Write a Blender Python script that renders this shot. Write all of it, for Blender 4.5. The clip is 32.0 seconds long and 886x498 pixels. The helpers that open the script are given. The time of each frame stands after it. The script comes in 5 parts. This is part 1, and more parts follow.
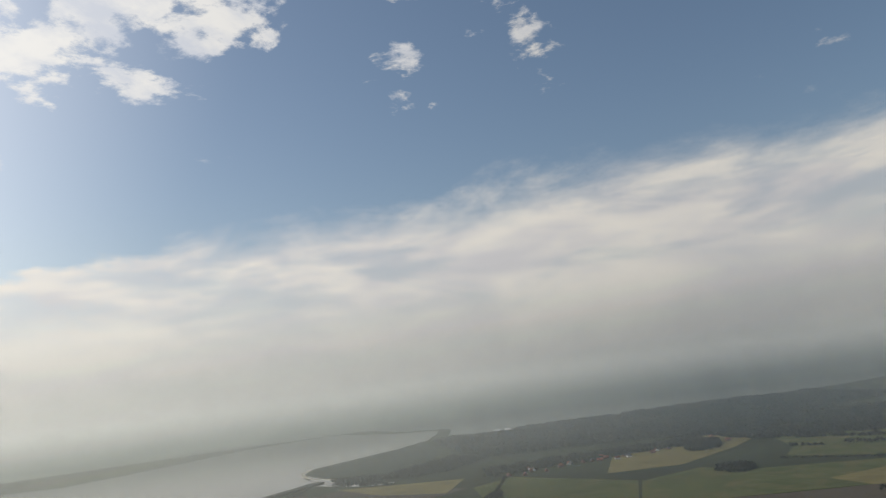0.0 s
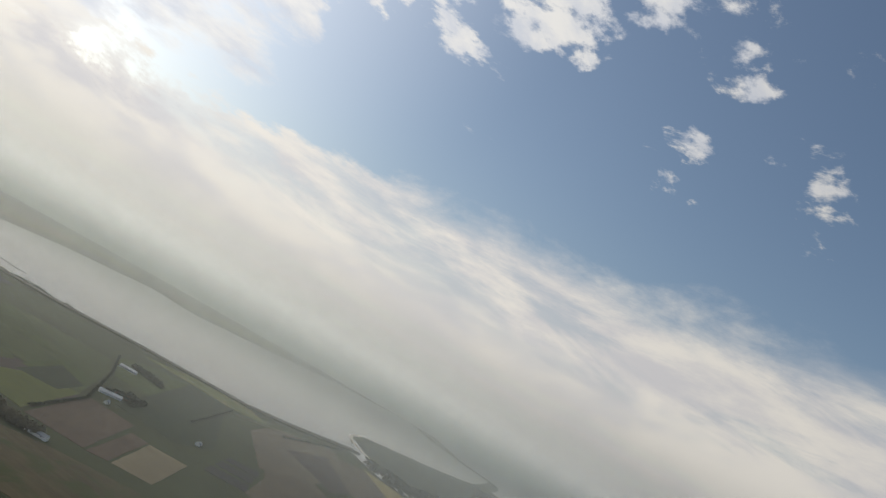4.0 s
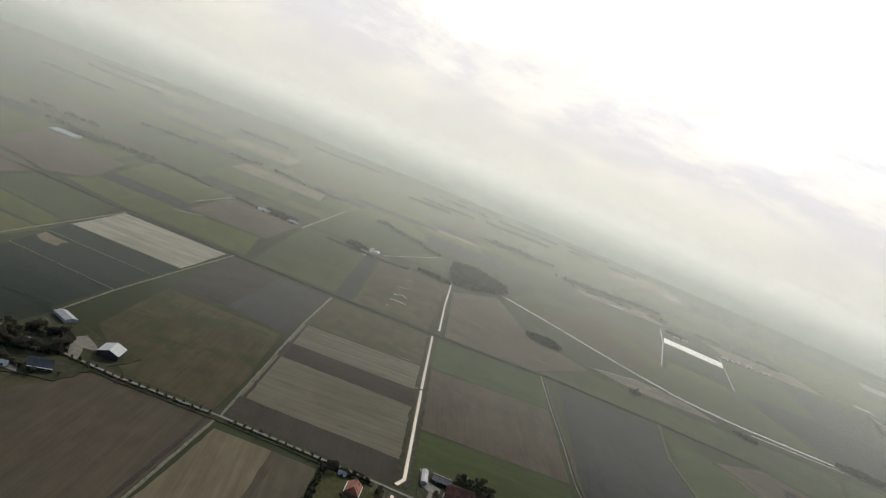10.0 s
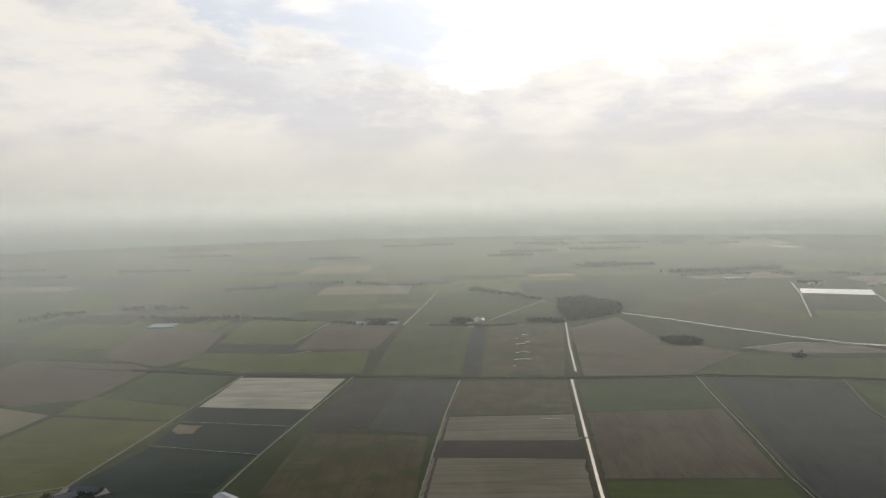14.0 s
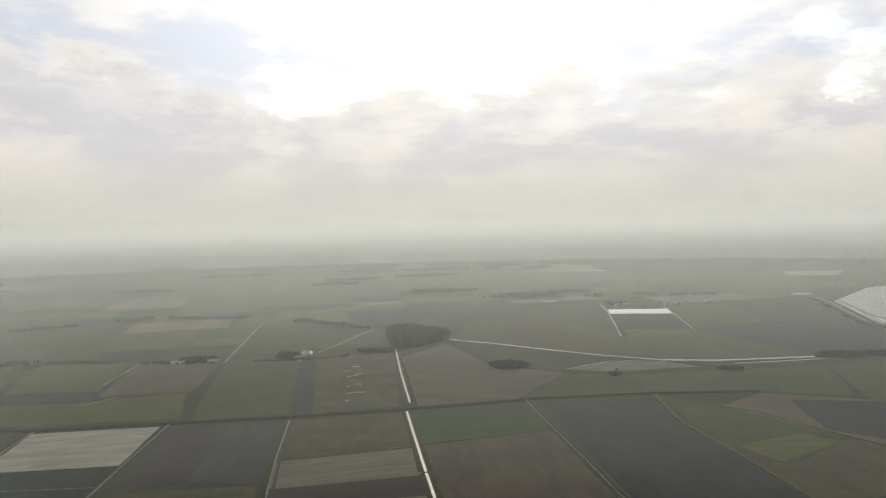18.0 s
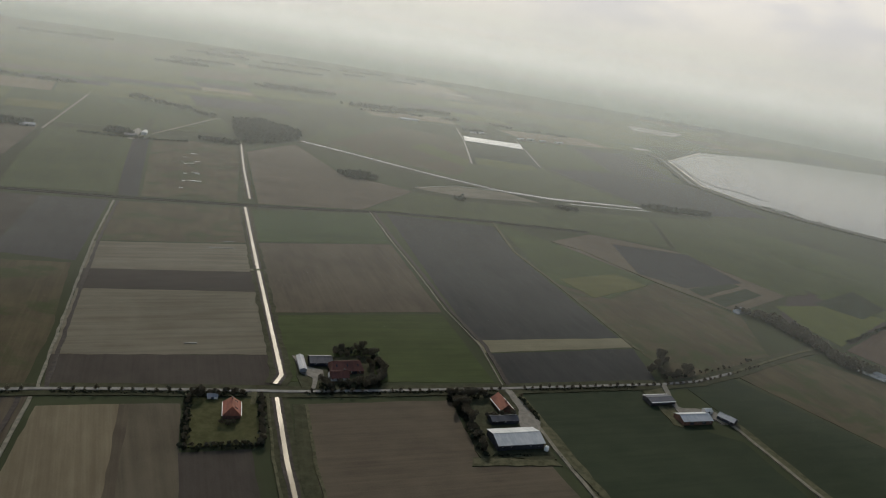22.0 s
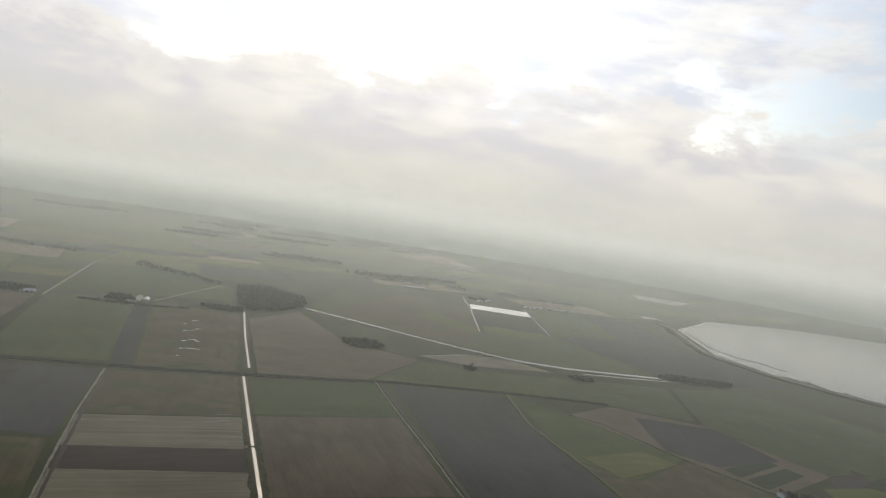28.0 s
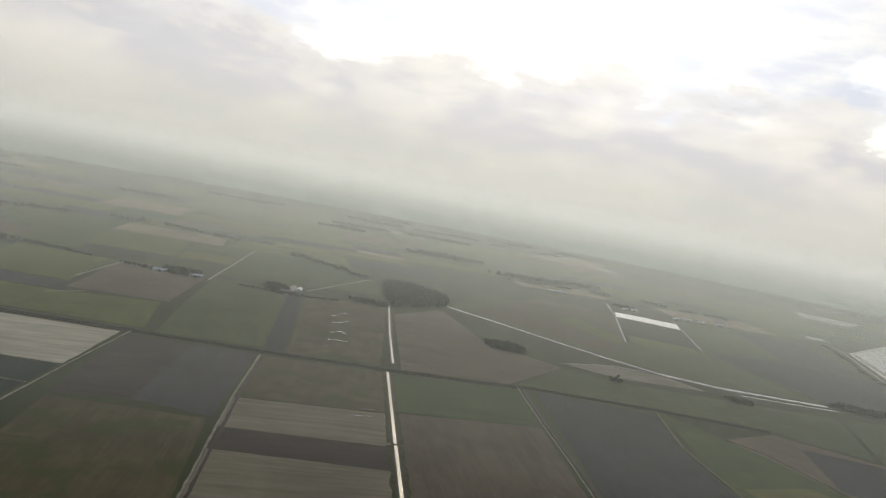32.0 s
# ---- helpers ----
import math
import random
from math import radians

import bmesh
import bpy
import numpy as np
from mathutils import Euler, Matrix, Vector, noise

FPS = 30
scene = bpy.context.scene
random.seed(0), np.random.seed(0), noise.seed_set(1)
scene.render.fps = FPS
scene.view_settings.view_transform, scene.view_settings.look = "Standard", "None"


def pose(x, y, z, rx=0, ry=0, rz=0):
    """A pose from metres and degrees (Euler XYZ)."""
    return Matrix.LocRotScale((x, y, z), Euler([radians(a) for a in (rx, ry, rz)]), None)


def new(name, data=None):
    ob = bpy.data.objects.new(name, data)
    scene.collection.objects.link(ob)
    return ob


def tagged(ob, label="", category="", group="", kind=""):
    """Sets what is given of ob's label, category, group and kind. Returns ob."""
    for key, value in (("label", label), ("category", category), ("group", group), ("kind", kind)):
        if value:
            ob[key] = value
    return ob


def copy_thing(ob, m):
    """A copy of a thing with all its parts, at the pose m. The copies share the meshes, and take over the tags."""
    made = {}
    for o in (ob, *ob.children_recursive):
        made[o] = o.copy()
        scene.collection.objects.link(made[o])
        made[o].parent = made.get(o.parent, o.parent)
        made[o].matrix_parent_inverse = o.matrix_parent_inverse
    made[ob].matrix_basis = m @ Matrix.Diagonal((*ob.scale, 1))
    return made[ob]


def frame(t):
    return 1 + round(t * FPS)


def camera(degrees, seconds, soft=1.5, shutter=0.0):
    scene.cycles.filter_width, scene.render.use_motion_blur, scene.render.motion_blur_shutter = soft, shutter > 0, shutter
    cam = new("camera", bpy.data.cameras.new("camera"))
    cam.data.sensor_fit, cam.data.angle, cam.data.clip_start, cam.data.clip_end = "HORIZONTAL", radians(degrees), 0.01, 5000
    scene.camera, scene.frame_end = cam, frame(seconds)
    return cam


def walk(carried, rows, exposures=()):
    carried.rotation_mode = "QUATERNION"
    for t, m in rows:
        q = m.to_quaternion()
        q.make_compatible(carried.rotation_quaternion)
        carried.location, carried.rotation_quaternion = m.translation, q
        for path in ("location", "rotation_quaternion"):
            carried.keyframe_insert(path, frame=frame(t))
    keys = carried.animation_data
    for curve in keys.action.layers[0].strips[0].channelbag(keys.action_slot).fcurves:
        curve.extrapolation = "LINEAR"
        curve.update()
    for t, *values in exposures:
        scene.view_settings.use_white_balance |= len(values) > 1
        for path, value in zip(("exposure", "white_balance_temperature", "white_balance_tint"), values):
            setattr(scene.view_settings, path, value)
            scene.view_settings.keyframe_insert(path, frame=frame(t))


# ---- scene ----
cam = camera(64, 32.0, soft=1.1)
PATH = [
    (0, pose(107.0, 27.8, 202.3, 101.10, 7.22, -69.26)),
    (0.5, pose(99.0, 21.8, 207.6, 99.09, -2.94, -75.79)),
    (1, pose(91.3, 15.4, 213.1, 100.31, -12.64, -77.67)),
    (1.5, pose(84.1, 8.1, 218.9, 101.99, -17.23, -77.49)),
    (2, pose(77.9, -1.2, 225.2, 102.19, -19.43, -74.68)),
    (2.5, pose(73.5, -13.8, 231.9, 101.39, -22.78, -69.30)),
    (4.5, pose(64.2, -72.8, 259.4, 101.84, -31.63, -57.60)),
    (5, pose(63.5, -82.0, 264.6, 101.02, -33.53, -51.70)),
    (5.5, pose(63.9, -85.4, 268.3, 99.84, -34.67, -45.99)),
    (6, pose(64.9, -85.7, 270.9, 99.38, -35.80, -40.00)),
    (6.5, pose(65.9, -84.3, 272.9, 97.42, -35.30, -33.09)),
    (7, pose(67.8, -84.9, 275.2, 90.84, -36.43, -23.37)),
    (7.5, pose(69.2, -80.1, 276.5, 82.42, -35.24, -12.55)),
    (8, pose(69.1, -73.8, 277.3, 75.15, -32.09, -3.07)),
    (8.5, pose(66.8, -68.1, 277.2, 71.37, -25.87, 3.88)),
    (9, pose(63.4, -64.1, 276.6, 70.60, -22.84, 9.50)),
    (9.5, pose(59.7, -61.7, 275.8, 74.83, -23.22, 12.89)),
    (10, pose(55.5, -59.2, 275.0, 81.70, -21.97, 14.52)),
    (10.5, pose(50.9, -55.9, 275.0, 83.08, -14.70, 19.15)),
    (11, pose(46.8, -52.6, 275.0, 82.65, -7.53, 25.21)),
    (11.5, pose(44.0, -49.8, 274.4, 81.87, -7.09, 28.62)),
    (12, pose(42.2, -47.6, 273.3, 83.68, -2.36, 26.03)),
    (12.5, pose(40.9, -45.6, 272.3, 88.66, 4.14, 22.55)),
    (13, pose(39.7, -43.5, 271.7, 86.91, 0.55, 22.06)),
    (13.5, pose(38.5, -41.4, 271.6, 86.54, 1.30, 19.66)),
    (14, pose(37.1, -39.1, 271.6, 85.79, 1.26, 18.80)),
    (14.5, pose(35.5, -37.0, 271.5, 86.73, 2.11, 17.42)),
    (16.5, pose(20.3, -23.4, 271.0, 86.88, 1.88, 11.05)),
    (17, pose(18.9, -20.2, 272.0, 87.34, 1.34, 8.43)),
    (17.5, pose(18.0, -16.9, 272.7, 87.68, 1.22, 6.21)),
    (18, pose(17.7, -13.6, 273.1, 87.70, 1.29, 4.47)),
    (18.5, pose(17.9, -10.6, 273.1, 87.38, 1.25, 3.00)),
    (19, pose(18.4, -8.0, 272.8, 87.04, 1.30, 1.72)),
    (19.5, pose(19.1, -5.8, 271.9, 86.62, 1.07, 0.20)),
    (20, pose(19.7, -3.5, 270.4, 85.84, 0.97, -1.53)),
    (20.5, pose(19.8, -0.3, 268.8, 82.57, -3.97, -3.50)),
    (21, pose(19.0, 3.6, 267.3, 79.40, -7.06, -6.63)),
    (21.5, pose(18.0, 7.8, 266.0, 77.04, -8.28, -7.62)),
    (22, pose(17.6, 12.9, 264.5, 73.44, -9.10, -5.81)),
    (22.5, pose(17.2, 18.4, 262.8, 70.27, -10.51, -2.23)),
    (23, pose(16.5, 23.4, 261.2, 69.81, -9.99, 0.02)),
    (23.5, pose(15.9, 27.2, 259.4, 73.19, -5.77, 0.68)),
    (24, pose(15.8, 30.2, 257.5, 77.36, -4.50, 1.16)),
    (24.5, pose(15.5, 33.1, 255.5, 78.39, -7.69, -0.18)),
    (25, pose(14.6, 36.3, 254.0, 79.77, -7.66, -1.62)),
    (25.5, pose(13.9, 40.2, 253.0, 82.75, -3.97, -1.97)),
    (26, pose(13.4, 44.3, 252.5, 85.16, 0.20, -1.63)),
    (26.5, pose(13.0, 48.2, 252.1, 85.63, -3.57, -2.76)),
    (28.5, pose(12.3, 60.2, 252.6, 87.43, -10.07, -5.48)),
    (29, pose(11.3, 63.4, 252.3, 87.64, -11.53, -4.79)),
    (29.5, pose(10.2, 66.6, 252.2, 87.64, -11.91, -3.60)),
    (30, pose(9.0, 69.7, 252.2, 87.39, -12.62, -2.00)),
    (30.5, pose(7.7, 72.6, 252.1, 86.98, -13.65, -0.42)),
    (31, pose(6.1, 75.2, 251.9, 86.47, -13.08, 1.24)),
    (31.5, pose(4.0, 78.0, 251.5, 85.79, -11.78, 3.53)),
    (32, pose(1.6, 81.2, 250.7, 85.08, -10.82, 5.94)),
]
EXPOSURES = [(0, -0.28), (9, -0.28), (10, -0.08), (11, -0.14), (13.5, -0.14), (14.5, -0.28), (22, -0.30), (23, -0.04), (24, 0.22), (25, -0.08), (26, -0.28), (32, -0.28)]
walk(cam, PATH, EXPOSURES)

# ---- light ----
SUN_AZ, SUN_EL = radians(-2.0), radians(29.0)      # azimuth from +y towards +x
SUN_DIR = Vector((math.sin(SUN_AZ) * math.cos(SUN_EL), math.cos(SUN_AZ) * math.cos(SUN_EL), math.sin(SUN_EL)))
sun_data = bpy.data.lights.new("sun", "SUN")
sun_data.energy, sun_data.angle, sun_data.color = 2.6, radians(1.5), (1.0, 0.91, 0.75)
sun = new("sun", sun_data)
sun.matrix_world = Matrix.Translation((0, 0, 900)) @ SUN_DIR.to_track_quat("Z", "Y").to_matrix().to_4x4()


class Nodes:
    """A short hand for node trees."""

    def __init__(self, tree):
        self.tree = tree
        tree.nodes.clear()

    def add(self, kind, operation=None):
        n = self.tree.nodes.new(kind)
        if operation:
            n.operation = operation
        return n

    def put(self, socket, value):
        if isinstance(value, bpy.types.NodeSocket):
            self.tree.links.new(value, socket)
        else:
            socket.default_value = value

    def math(self, op, a, b=0.0, c=0.0, clamp=False):
        n = self.add("ShaderNodeMath", op)
        n.use_clamp = clamp
        for s, v in zip(n.inputs, (a, b, c)):
            self.put(s, v)
        return n.outputs[0]

    def vmath(self, op, a, b=(0, 0, 0)):
        n = self.add("ShaderNodeVectorMath", op)
        self.put(n.inputs[0], a)
        if op == "SCALE":
            self.put(n.inputs["Scale"], b)
        else:
            self.put(n.inputs[1], b)
        return n.outputs["Value"] if op in ("DOT_PRODUCT", "LENGTH") else n.outputs[0]

    def ramp(self, v, lo, hi, a=0.0, b=1.0):
        n = self.add("ShaderNodeMapRange")
        n.interpolation_type = "SMOOTHSTEP"
        for s, x in zip(n.inputs, (v, lo, hi, a, b)):
            self.put(s, x)
        return n.outputs[0]

    def noise(self, vec, scale, detail=4.0, rough=0.55, distort=0.0):
        n = self.add("ShaderNodeTexNoise")
        self.put(n.inputs["Vector"], vec)
        n.inputs["Scale"].default_value, n.inputs["Detail"].default_value = scale, detail
        n.inputs["Roughness"].default_value, n.inputs["Distortion"].default_value = rough, distort
        return n.outputs[0]

    def mix(self, f, a, b, kind="MIX"):
        n = self.add("ShaderNodeMix")
        n.data_type, n.blend_type = "RGBA", kind
        self.put(n.inputs[0], f)
        for s, v in ((n.inputs[6], a), (n.inputs[7], b)):
            self.put(s, (*v, 1) if isinstance(v, tuple) and len(v) == 3 else v)
        return n.outputs[2]

    def xyz(self, vec):
        n = self.add("ShaderNodeSeparateXYZ")
        self.put(n.inputs[0], vec)
        return n.outputs

    def join(self, x, y, z):
        n = self.add("ShaderNodeCombineXYZ")
        for s, v in zip(n.inputs, (x, y, z)):
            self.put(s, v)
        return n.outputs[0]


def sky_world():
    w = bpy.data.worlds.new("sky")
    scene.world = w
    w.use_nodes = True
    t = Nodes(w.node_tree)
    way = t.add("ShaderNodeTexCoord").outputs["Generated"]
    sky = t.add("ShaderNodeTexSky")
    sky.sky_type, sky.sun_disc, sky.sun_elevation, sky.sun_rotation = "NISHITA", False, SUN_EL, SUN_AZ
    sky.air_density, sky.dust_density = 1.1, 1.6
    x, y, z = t.xyz(way)
    up = t.math("MAXIMUM", z, 0.0)
    flat = t.math("DIVIDE", 1.0, t.math("ADD", up, 0.10))
    plane = t.join(t.math("MULTIPLY", x, flat), t.math("MULTIPLY", y, flat), 0.0)
    near_sun = t.vmath("DOT_PRODUCT", way, tuple(SUN_DIR))
    glow = t.ramp(near_sun, 0.0, 1.0)
    core = t.math("POWER", t.math("MAXIMUM", near_sun, 0.0), 17.0)
    tall = t.vmath("MULTIPLY", way, (1.0, 1.0, 2.2))

    def region(az, el, inner, outer):
        """A part of the sky about a direction."""
        a, e = radians(az), radians(el)
        d = t.vmath("DOT_PRODUCT", way, (math.sin(a) * math.cos(e), math.cos(a) * math.cos(e), math.sin(e)))
        return t.ramp(d, math.cos(radians(outer)), math.cos(radians(inner)))

    # clear sky, milky towards the sun
    milk = t.math("ADD", 0.0, t.math("ADD", t.math("MULTIPLY", t.ramp(near_sun, 0.62, 0.97), 0.34), t.math("MULTIPLY", core, 0.9)))
    blue = t.vmath("ADD", t.vmath("MULTIPLY", sky.outputs[0], (0.109, 0.111, 0.112)), t.vmath("SCALE", (1.0, 0.985, 0.95), milk))
    # cumulus: a field of it high in the east, a drift below that, puffs further on, unbroken round the sun
    def blend(f, a, b):
        return t.math("ADD", a, t.math("MULTIPLY", f, t.math("SUBTRACT", b, a)))

    overhead = t.ramp(z, 0.24, 0.40)
    lumps = blend(overhead, t.noise(t.vmath("MULTIPLY", way, (1.0, 1.0, 2.6)), 8.5, 9.0, 0.58, 0.15), t.noise(plane, 5.5, 9.0, 0.60, 0.15))
    broad = t.noise(plane, 1.3, 3.0, 0.5, 0.2)
    puffs = t.math("ADD", t.math("MULTIPLY", lumps, 0.70), t.math("MULTIPLY", broad, 0.30))
    cover = t.math("MULTIPLY", region(48, 40, 11, 18), 0.215)
    cover = t.math("MAXIMUM", cover, t.math("MULTIPLY", region(27, 19, 6, 13), 0.22))
    cover = t.math("MAXIMUM", cover, t.math("MULTIPLY", region(40, 34, 8, 13), 0.205))
    cover = t.math("MAXIMUM", cover, t.math("MULTIPLY", region(75, 29, 4, 12), 0.095))
    cover = t.math("MAXIMUM", cover, t.math("MULTIPLY", t.ramp(near_sun, 0.80, 0.94), 0.40))
    cover = t.math("MAXIMUM", cover, t.math("MULTIPLY", region(-45, 22, 24, 36), 0.36))
    cum = t.ramp(t.math("SUBTRACT", t.math("ADD", puffs, cover), 0.625), 0.0, t.ramp(z, 0.24, 0.40, 0.17, 0.075))
    relief = blend(overhead, t.noise(t.vmath("MULTIPLY", way, (1.0, 1.0, 2.8)), 7.0, 8.0, 0.56, 0.2), t.noise(t.vmath("ADD", t.vmath("MULTIPLY", plane, (1.0, 1.3, 1.0)), (0.03, 0.05, 0.0)), 4.0, 8.0, 0.6, 0.2))
    cum_col = t.mix(t.ramp(relief, 0.36, 0.62), (1.0, 0.975, 0.93), (0.74, 0.77, 0.84))
    cum_bright = t.math("ADD", t.math("ADD", 0.70, t.math("MULTIPLY", glow, 0.42)), core)
    out = t.mix(t.math("MULTIPLY", cum, 0.94), blue, t.vmath("SCALE", cum_col, cum_bright))
    # the low bank of cloud, its ragged top at ten to sixteen degrees
    ragged = t.noise(tall, 5.0, 12.0, 0.66, 0.25)
    streaks = t.noise(t.vmath("MULTIPLY", way, (2.2, 2.2, 10.0)), 1.6, 9.0, 0.62, 0.3)
    mass = t.noise(t.vmath("MULTIPLY", way, (1.0, 1.0, 2.9)), 5.2, 9.0, 0.60, 0.2)
    rag = t.math("SUBTRACT", t.math("ADD", t.math("MULTIPLY", ragged, 0.6), t.math("MULTIPLY", mass, 0.4)), 0.5)
    top = t.math("ADD", t.math("ADD", t.ramp(x, 0.45, 0.98, 0.185, 0.262), t.ramp(x, -0.25, -0.75, 0.0, 0.09)), t.math("MULTIPLY", rag, t.ramp(x, 0.3, 0.9, 0.42, 0.20)))
    bank = t.ramp(t.math("SUBTRACT", top, z), t.ramp(x, 0.6, 1.0, -0.004, -0.03), t.ramp(x, 0.6, 1.0, 0.020, 0.055))
    rift = t.math("MULTIPLY", t.ramp(streaks, 0.40, 0.58, 0.42, 0.0), t.ramp(z, 0.07, 0.16))
    bank = t.math("MULTIPLY", bank, t.math("SUBTRACT", 1.0, rift))
    shade = t.ramp(t.math("ADD", t.math("MULTIPLY", streaks, t.ramp(x, 0.3, 0.8, 0.10, 0.35)), t.math("MULTIPLY", mass, t.ramp(x, 0.3, 0.8, 0.90, 0.65))), 0.41, 0.60)
    bank_col = t.mix(shade, (0.84, 0.825, 0.838), (1.08, 1.03, 0.945))
    # its upper rim is lit through
    rim = t.math("MULTIPLY", t.ramp(t.math("SUBTRACT", top, z), 0.0, 0.045, 0.85, 0.0), t.ramp(x, 0.4, 0.8, 1.0, 0.3))
    bank_col = t.mix(rim, bank_col, (1.12, 1.07, 0.985))
    bank_bright = t.math("ADD", t.math("ADD", 0.73, t.math("MULTIPLY", glow, 0.28)), t.math("MULTIPLY", core, 0.3))
    out = t.mix(bank, out, t.vmath("SCALE", bank_col, bank_bright))
    # warm murk along the horizon
    murk = t.ramp(z, 0.0, 0.14, 0.85, 0.0)
    murk_col = t.vmath("SCALE", (1.0, 0.955, 0.865), t.math("ADD", 0.62, t.math("MULTIPLY", glow, 0.23)))
    out = t.mix(murk, out, murk_col)
    bg = t.add("ShaderNodeBackground")
    t.put(bg.inputs[0], out)
    bg.inputs[1].default_value = 1.0
    t.put(t.add("ShaderNodeOutputWorld").inputs[0], bg.outputs[0])


sky_world()

# ---- materials ----
def material(name, build):
    m = bpy.data.materials.new(name)
    m.use_nodes = True
    t = Nodes(m.node_tree)
    shader = build(t)
    t.put(t.add("ShaderNodeOutputMaterial").inputs[0], shader)
    return m


def principled(t, colour, rough=0.9, metal=0.0, bump=None, strength=0.3, distance=0.3, spec=0.3):
    p = t.add("ShaderNodeBsdfPrincipled")
    t.put(p.inputs["Base Color"], (*colour, 1) if isinstance(colour, tuple) else colour)
    t.put(p.inputs["Roughness"], rough)
    p.inputs["Metallic"].default_value = metal
    p.inputs["Specular IOR Level"].default_value = spec
    if bump is not None:
        b = t.add("ShaderNodeBump")
        b.inputs["Strength"].default_value, b.inputs["Distance"].default_value = strength, distance
        t.put(b.inputs["Height"], bump)
        t.put(p.inputs["Normal"], b.outputs[0])
    return p.outputs[0]


def place(t):
    return t.add("ShaderNodeNewGeometry").outputs["Position"]


def turned(t, vec, degrees):
    """The place in a frame whose first axis runs that way."""
    n = t.add("ShaderNodeVectorRotate")
    n.rotation_type = "Z_AXIS"
    t.put(n.inputs["Vector"], vec)
    n.inputs["Angle"].default_value = radians(-degrees)
    return n.outputs[0]


def farmland(name, dark, light, green=None, rows=14.0, pitch=3.0, lines=0.24, patch=0.6):
    """Soil or crop with drill rows, tramlines, damp patches and weeds. rows: which way they run."""
    def build(t):
        pos = place(t)
        loc = turned(t, pos, rows)
        x, y, z = t.xyz(loc)
        big = t.noise(pos, 0.011, 5.0, 0.6, 0.6)
        mid = t.noise(t.vmath("MULTIPLY", loc, (0.25, 1.0, 1.0)), 0.09, 5.0, 0.65)
        fine = t.noise(pos, 0.9, 4.0, 0.7)
        streak = t.noise(t.join(t.math("MULTIPLY", x, 0.006), t.math("MULTIPLY", y, 1.0 / pitch), 0.0), 1.0, 3.0, 0.6)
        blot = t.noise(t.vmath("MULTIPLY", loc, (0.7, 1.0, 1.0)), 0.035, 4.0, 0.55, 0.8)
        big = t.math("ADD", t.math("MULTIPLY", big, 0.6), t.math("MULTIPLY", blot, 0.4))
        f = t.math("ADD", t.math("MULTIPLY", big, 0.9 * patch), t.math("MULTIPLY", mid, 0.3))
        f = t.math("ADD", f, t.math("ADD", t.math("MULTIPLY", streak, lines), t.math("MULTIPLY", fine, 0.18)))
        span = 0.9 * patch + lines + 0.48
        f = t.ramp(f, 0.36 * span, 0.64 * span)
        col = t.mix(f, dark, light)
        # wheel tracks every 24 m
        tram = t.math("ABSOLUTE", t.math("SUBTRACT", t.math("FRACT", t.math("DIVIDE", t.math("ADD", y, t.math("MULTIPLY", big, 3.0)), 24.0)), 0.5))
        col = t.mix(t.ramp(tram, 0.03, 0.012, 0.0, 0.16), col, light)
        if green:
            g = t.ramp(t.noise(pos, 0.02, 6.0, 0.65, 0.8), 0.46, 0.66, 0.0, 0.85)
            col = t.mix(g, col, green)
        return principled(t, col, 0.95, bump=t.math("ADD", fine, streak), strength=0.4, distance=0.25, spec=0.15)
    return material(name, build)


def plain(name, a, b, scale=0.3, rough=0.8, metal=0.0, spec=0.3, detail=5.0, bump=0.2):
    def build(t):
        pos = place(t)
        n = t.noise(pos, scale, detail, 0.6, 0.3)
        fine = t.noise(pos, scale * 9, 4.0, 0.65)
        f = t.ramp(t.math("ADD", t.math("MULTIPLY", n, 0.65), t.math("MULTIPLY", fine, 0.35)), 0.36, 0.64)
        return principled(t, t.mix(f, a, b), t.math("ADD", rough - 0.08, t.math("MULTIPLY", fine, 0.16)), metal, fine, bump, 0.05, spec)
    return material(name, build)


def water_material(name, ripple=0.6, size=0.5, rough=0.12, tint=(0.05, 0.055, 0.05), gloss=0.5, glint_tint=(1.0, 1.0, 1.0)):
    def build(t):
        pos = place(t)
        n = t.noise(t.vmath("MULTIPLY", pos, (1.0, 0.55, 1.0)), size, 5.0, 0.6, 0.4)
        slick = t.noise(pos, 0.006, 5.0, 0.6, 0.8)
        b = t.add("ShaderNodeBump")
        b.inputs["Strength"].default_value, b.inputs["Distance"].default_value = ripple, 0.25
        t.put(b.inputs["Height"], n)
        p = t.add("ShaderNodeBsdfPrincipled")
        t.put(p.inputs["Base Color"], t.mix(slick, tint, tuple(c * 1.6 for c in tint)))
        t.put(p.inputs["Roughness"], t.ramp(slick, 0.3, 0.7, rough, rough * 1.3))
        p.inputs["IOR"].default_value = 1.33
        p.inputs["Specular IOR Level"].default_value = gloss
        # tints the mirrored light itself, so the golden glint is partly painted
        p.inputs["Specular Tint"].default_value = (*glint_tint, 1)
        t.put(p.inputs["Normal"], b.outputs[0])
        return p.outputs[0]
    return material(name, build)


def leaf_material(name, a, b):
    def build(t):
        r = t.add("ShaderNodeNewGeometry").outputs["Random Per Island"]
        o = t.add("ShaderNodeObjectInfo").outputs["Random"]
        n = t.noise(place(t), 0.5, 3.0)
        f = t.math("ADD", t.math("MULTIPLY", r, 0.5), t.math("ADD", t.math("MULTIPLY", o, 0.3), t.math("MULTIPLY", n, 0.2)))
        col = t.mix(f, a, b)
        p = principled(t, col, 0.85, spec=0.15)
        tr = t.add("ShaderNodeBsdfTranslucent")
        t.put(tr.inputs[0], col)
        m = t.add("ShaderNodeMixShader")
        m.inputs[0].default_value = 0.35
        t.put(m.inputs[1], p)
        t.put(m.inputs[2], tr.outputs[0])
        return m.outputs[0]
    return material(name, build)


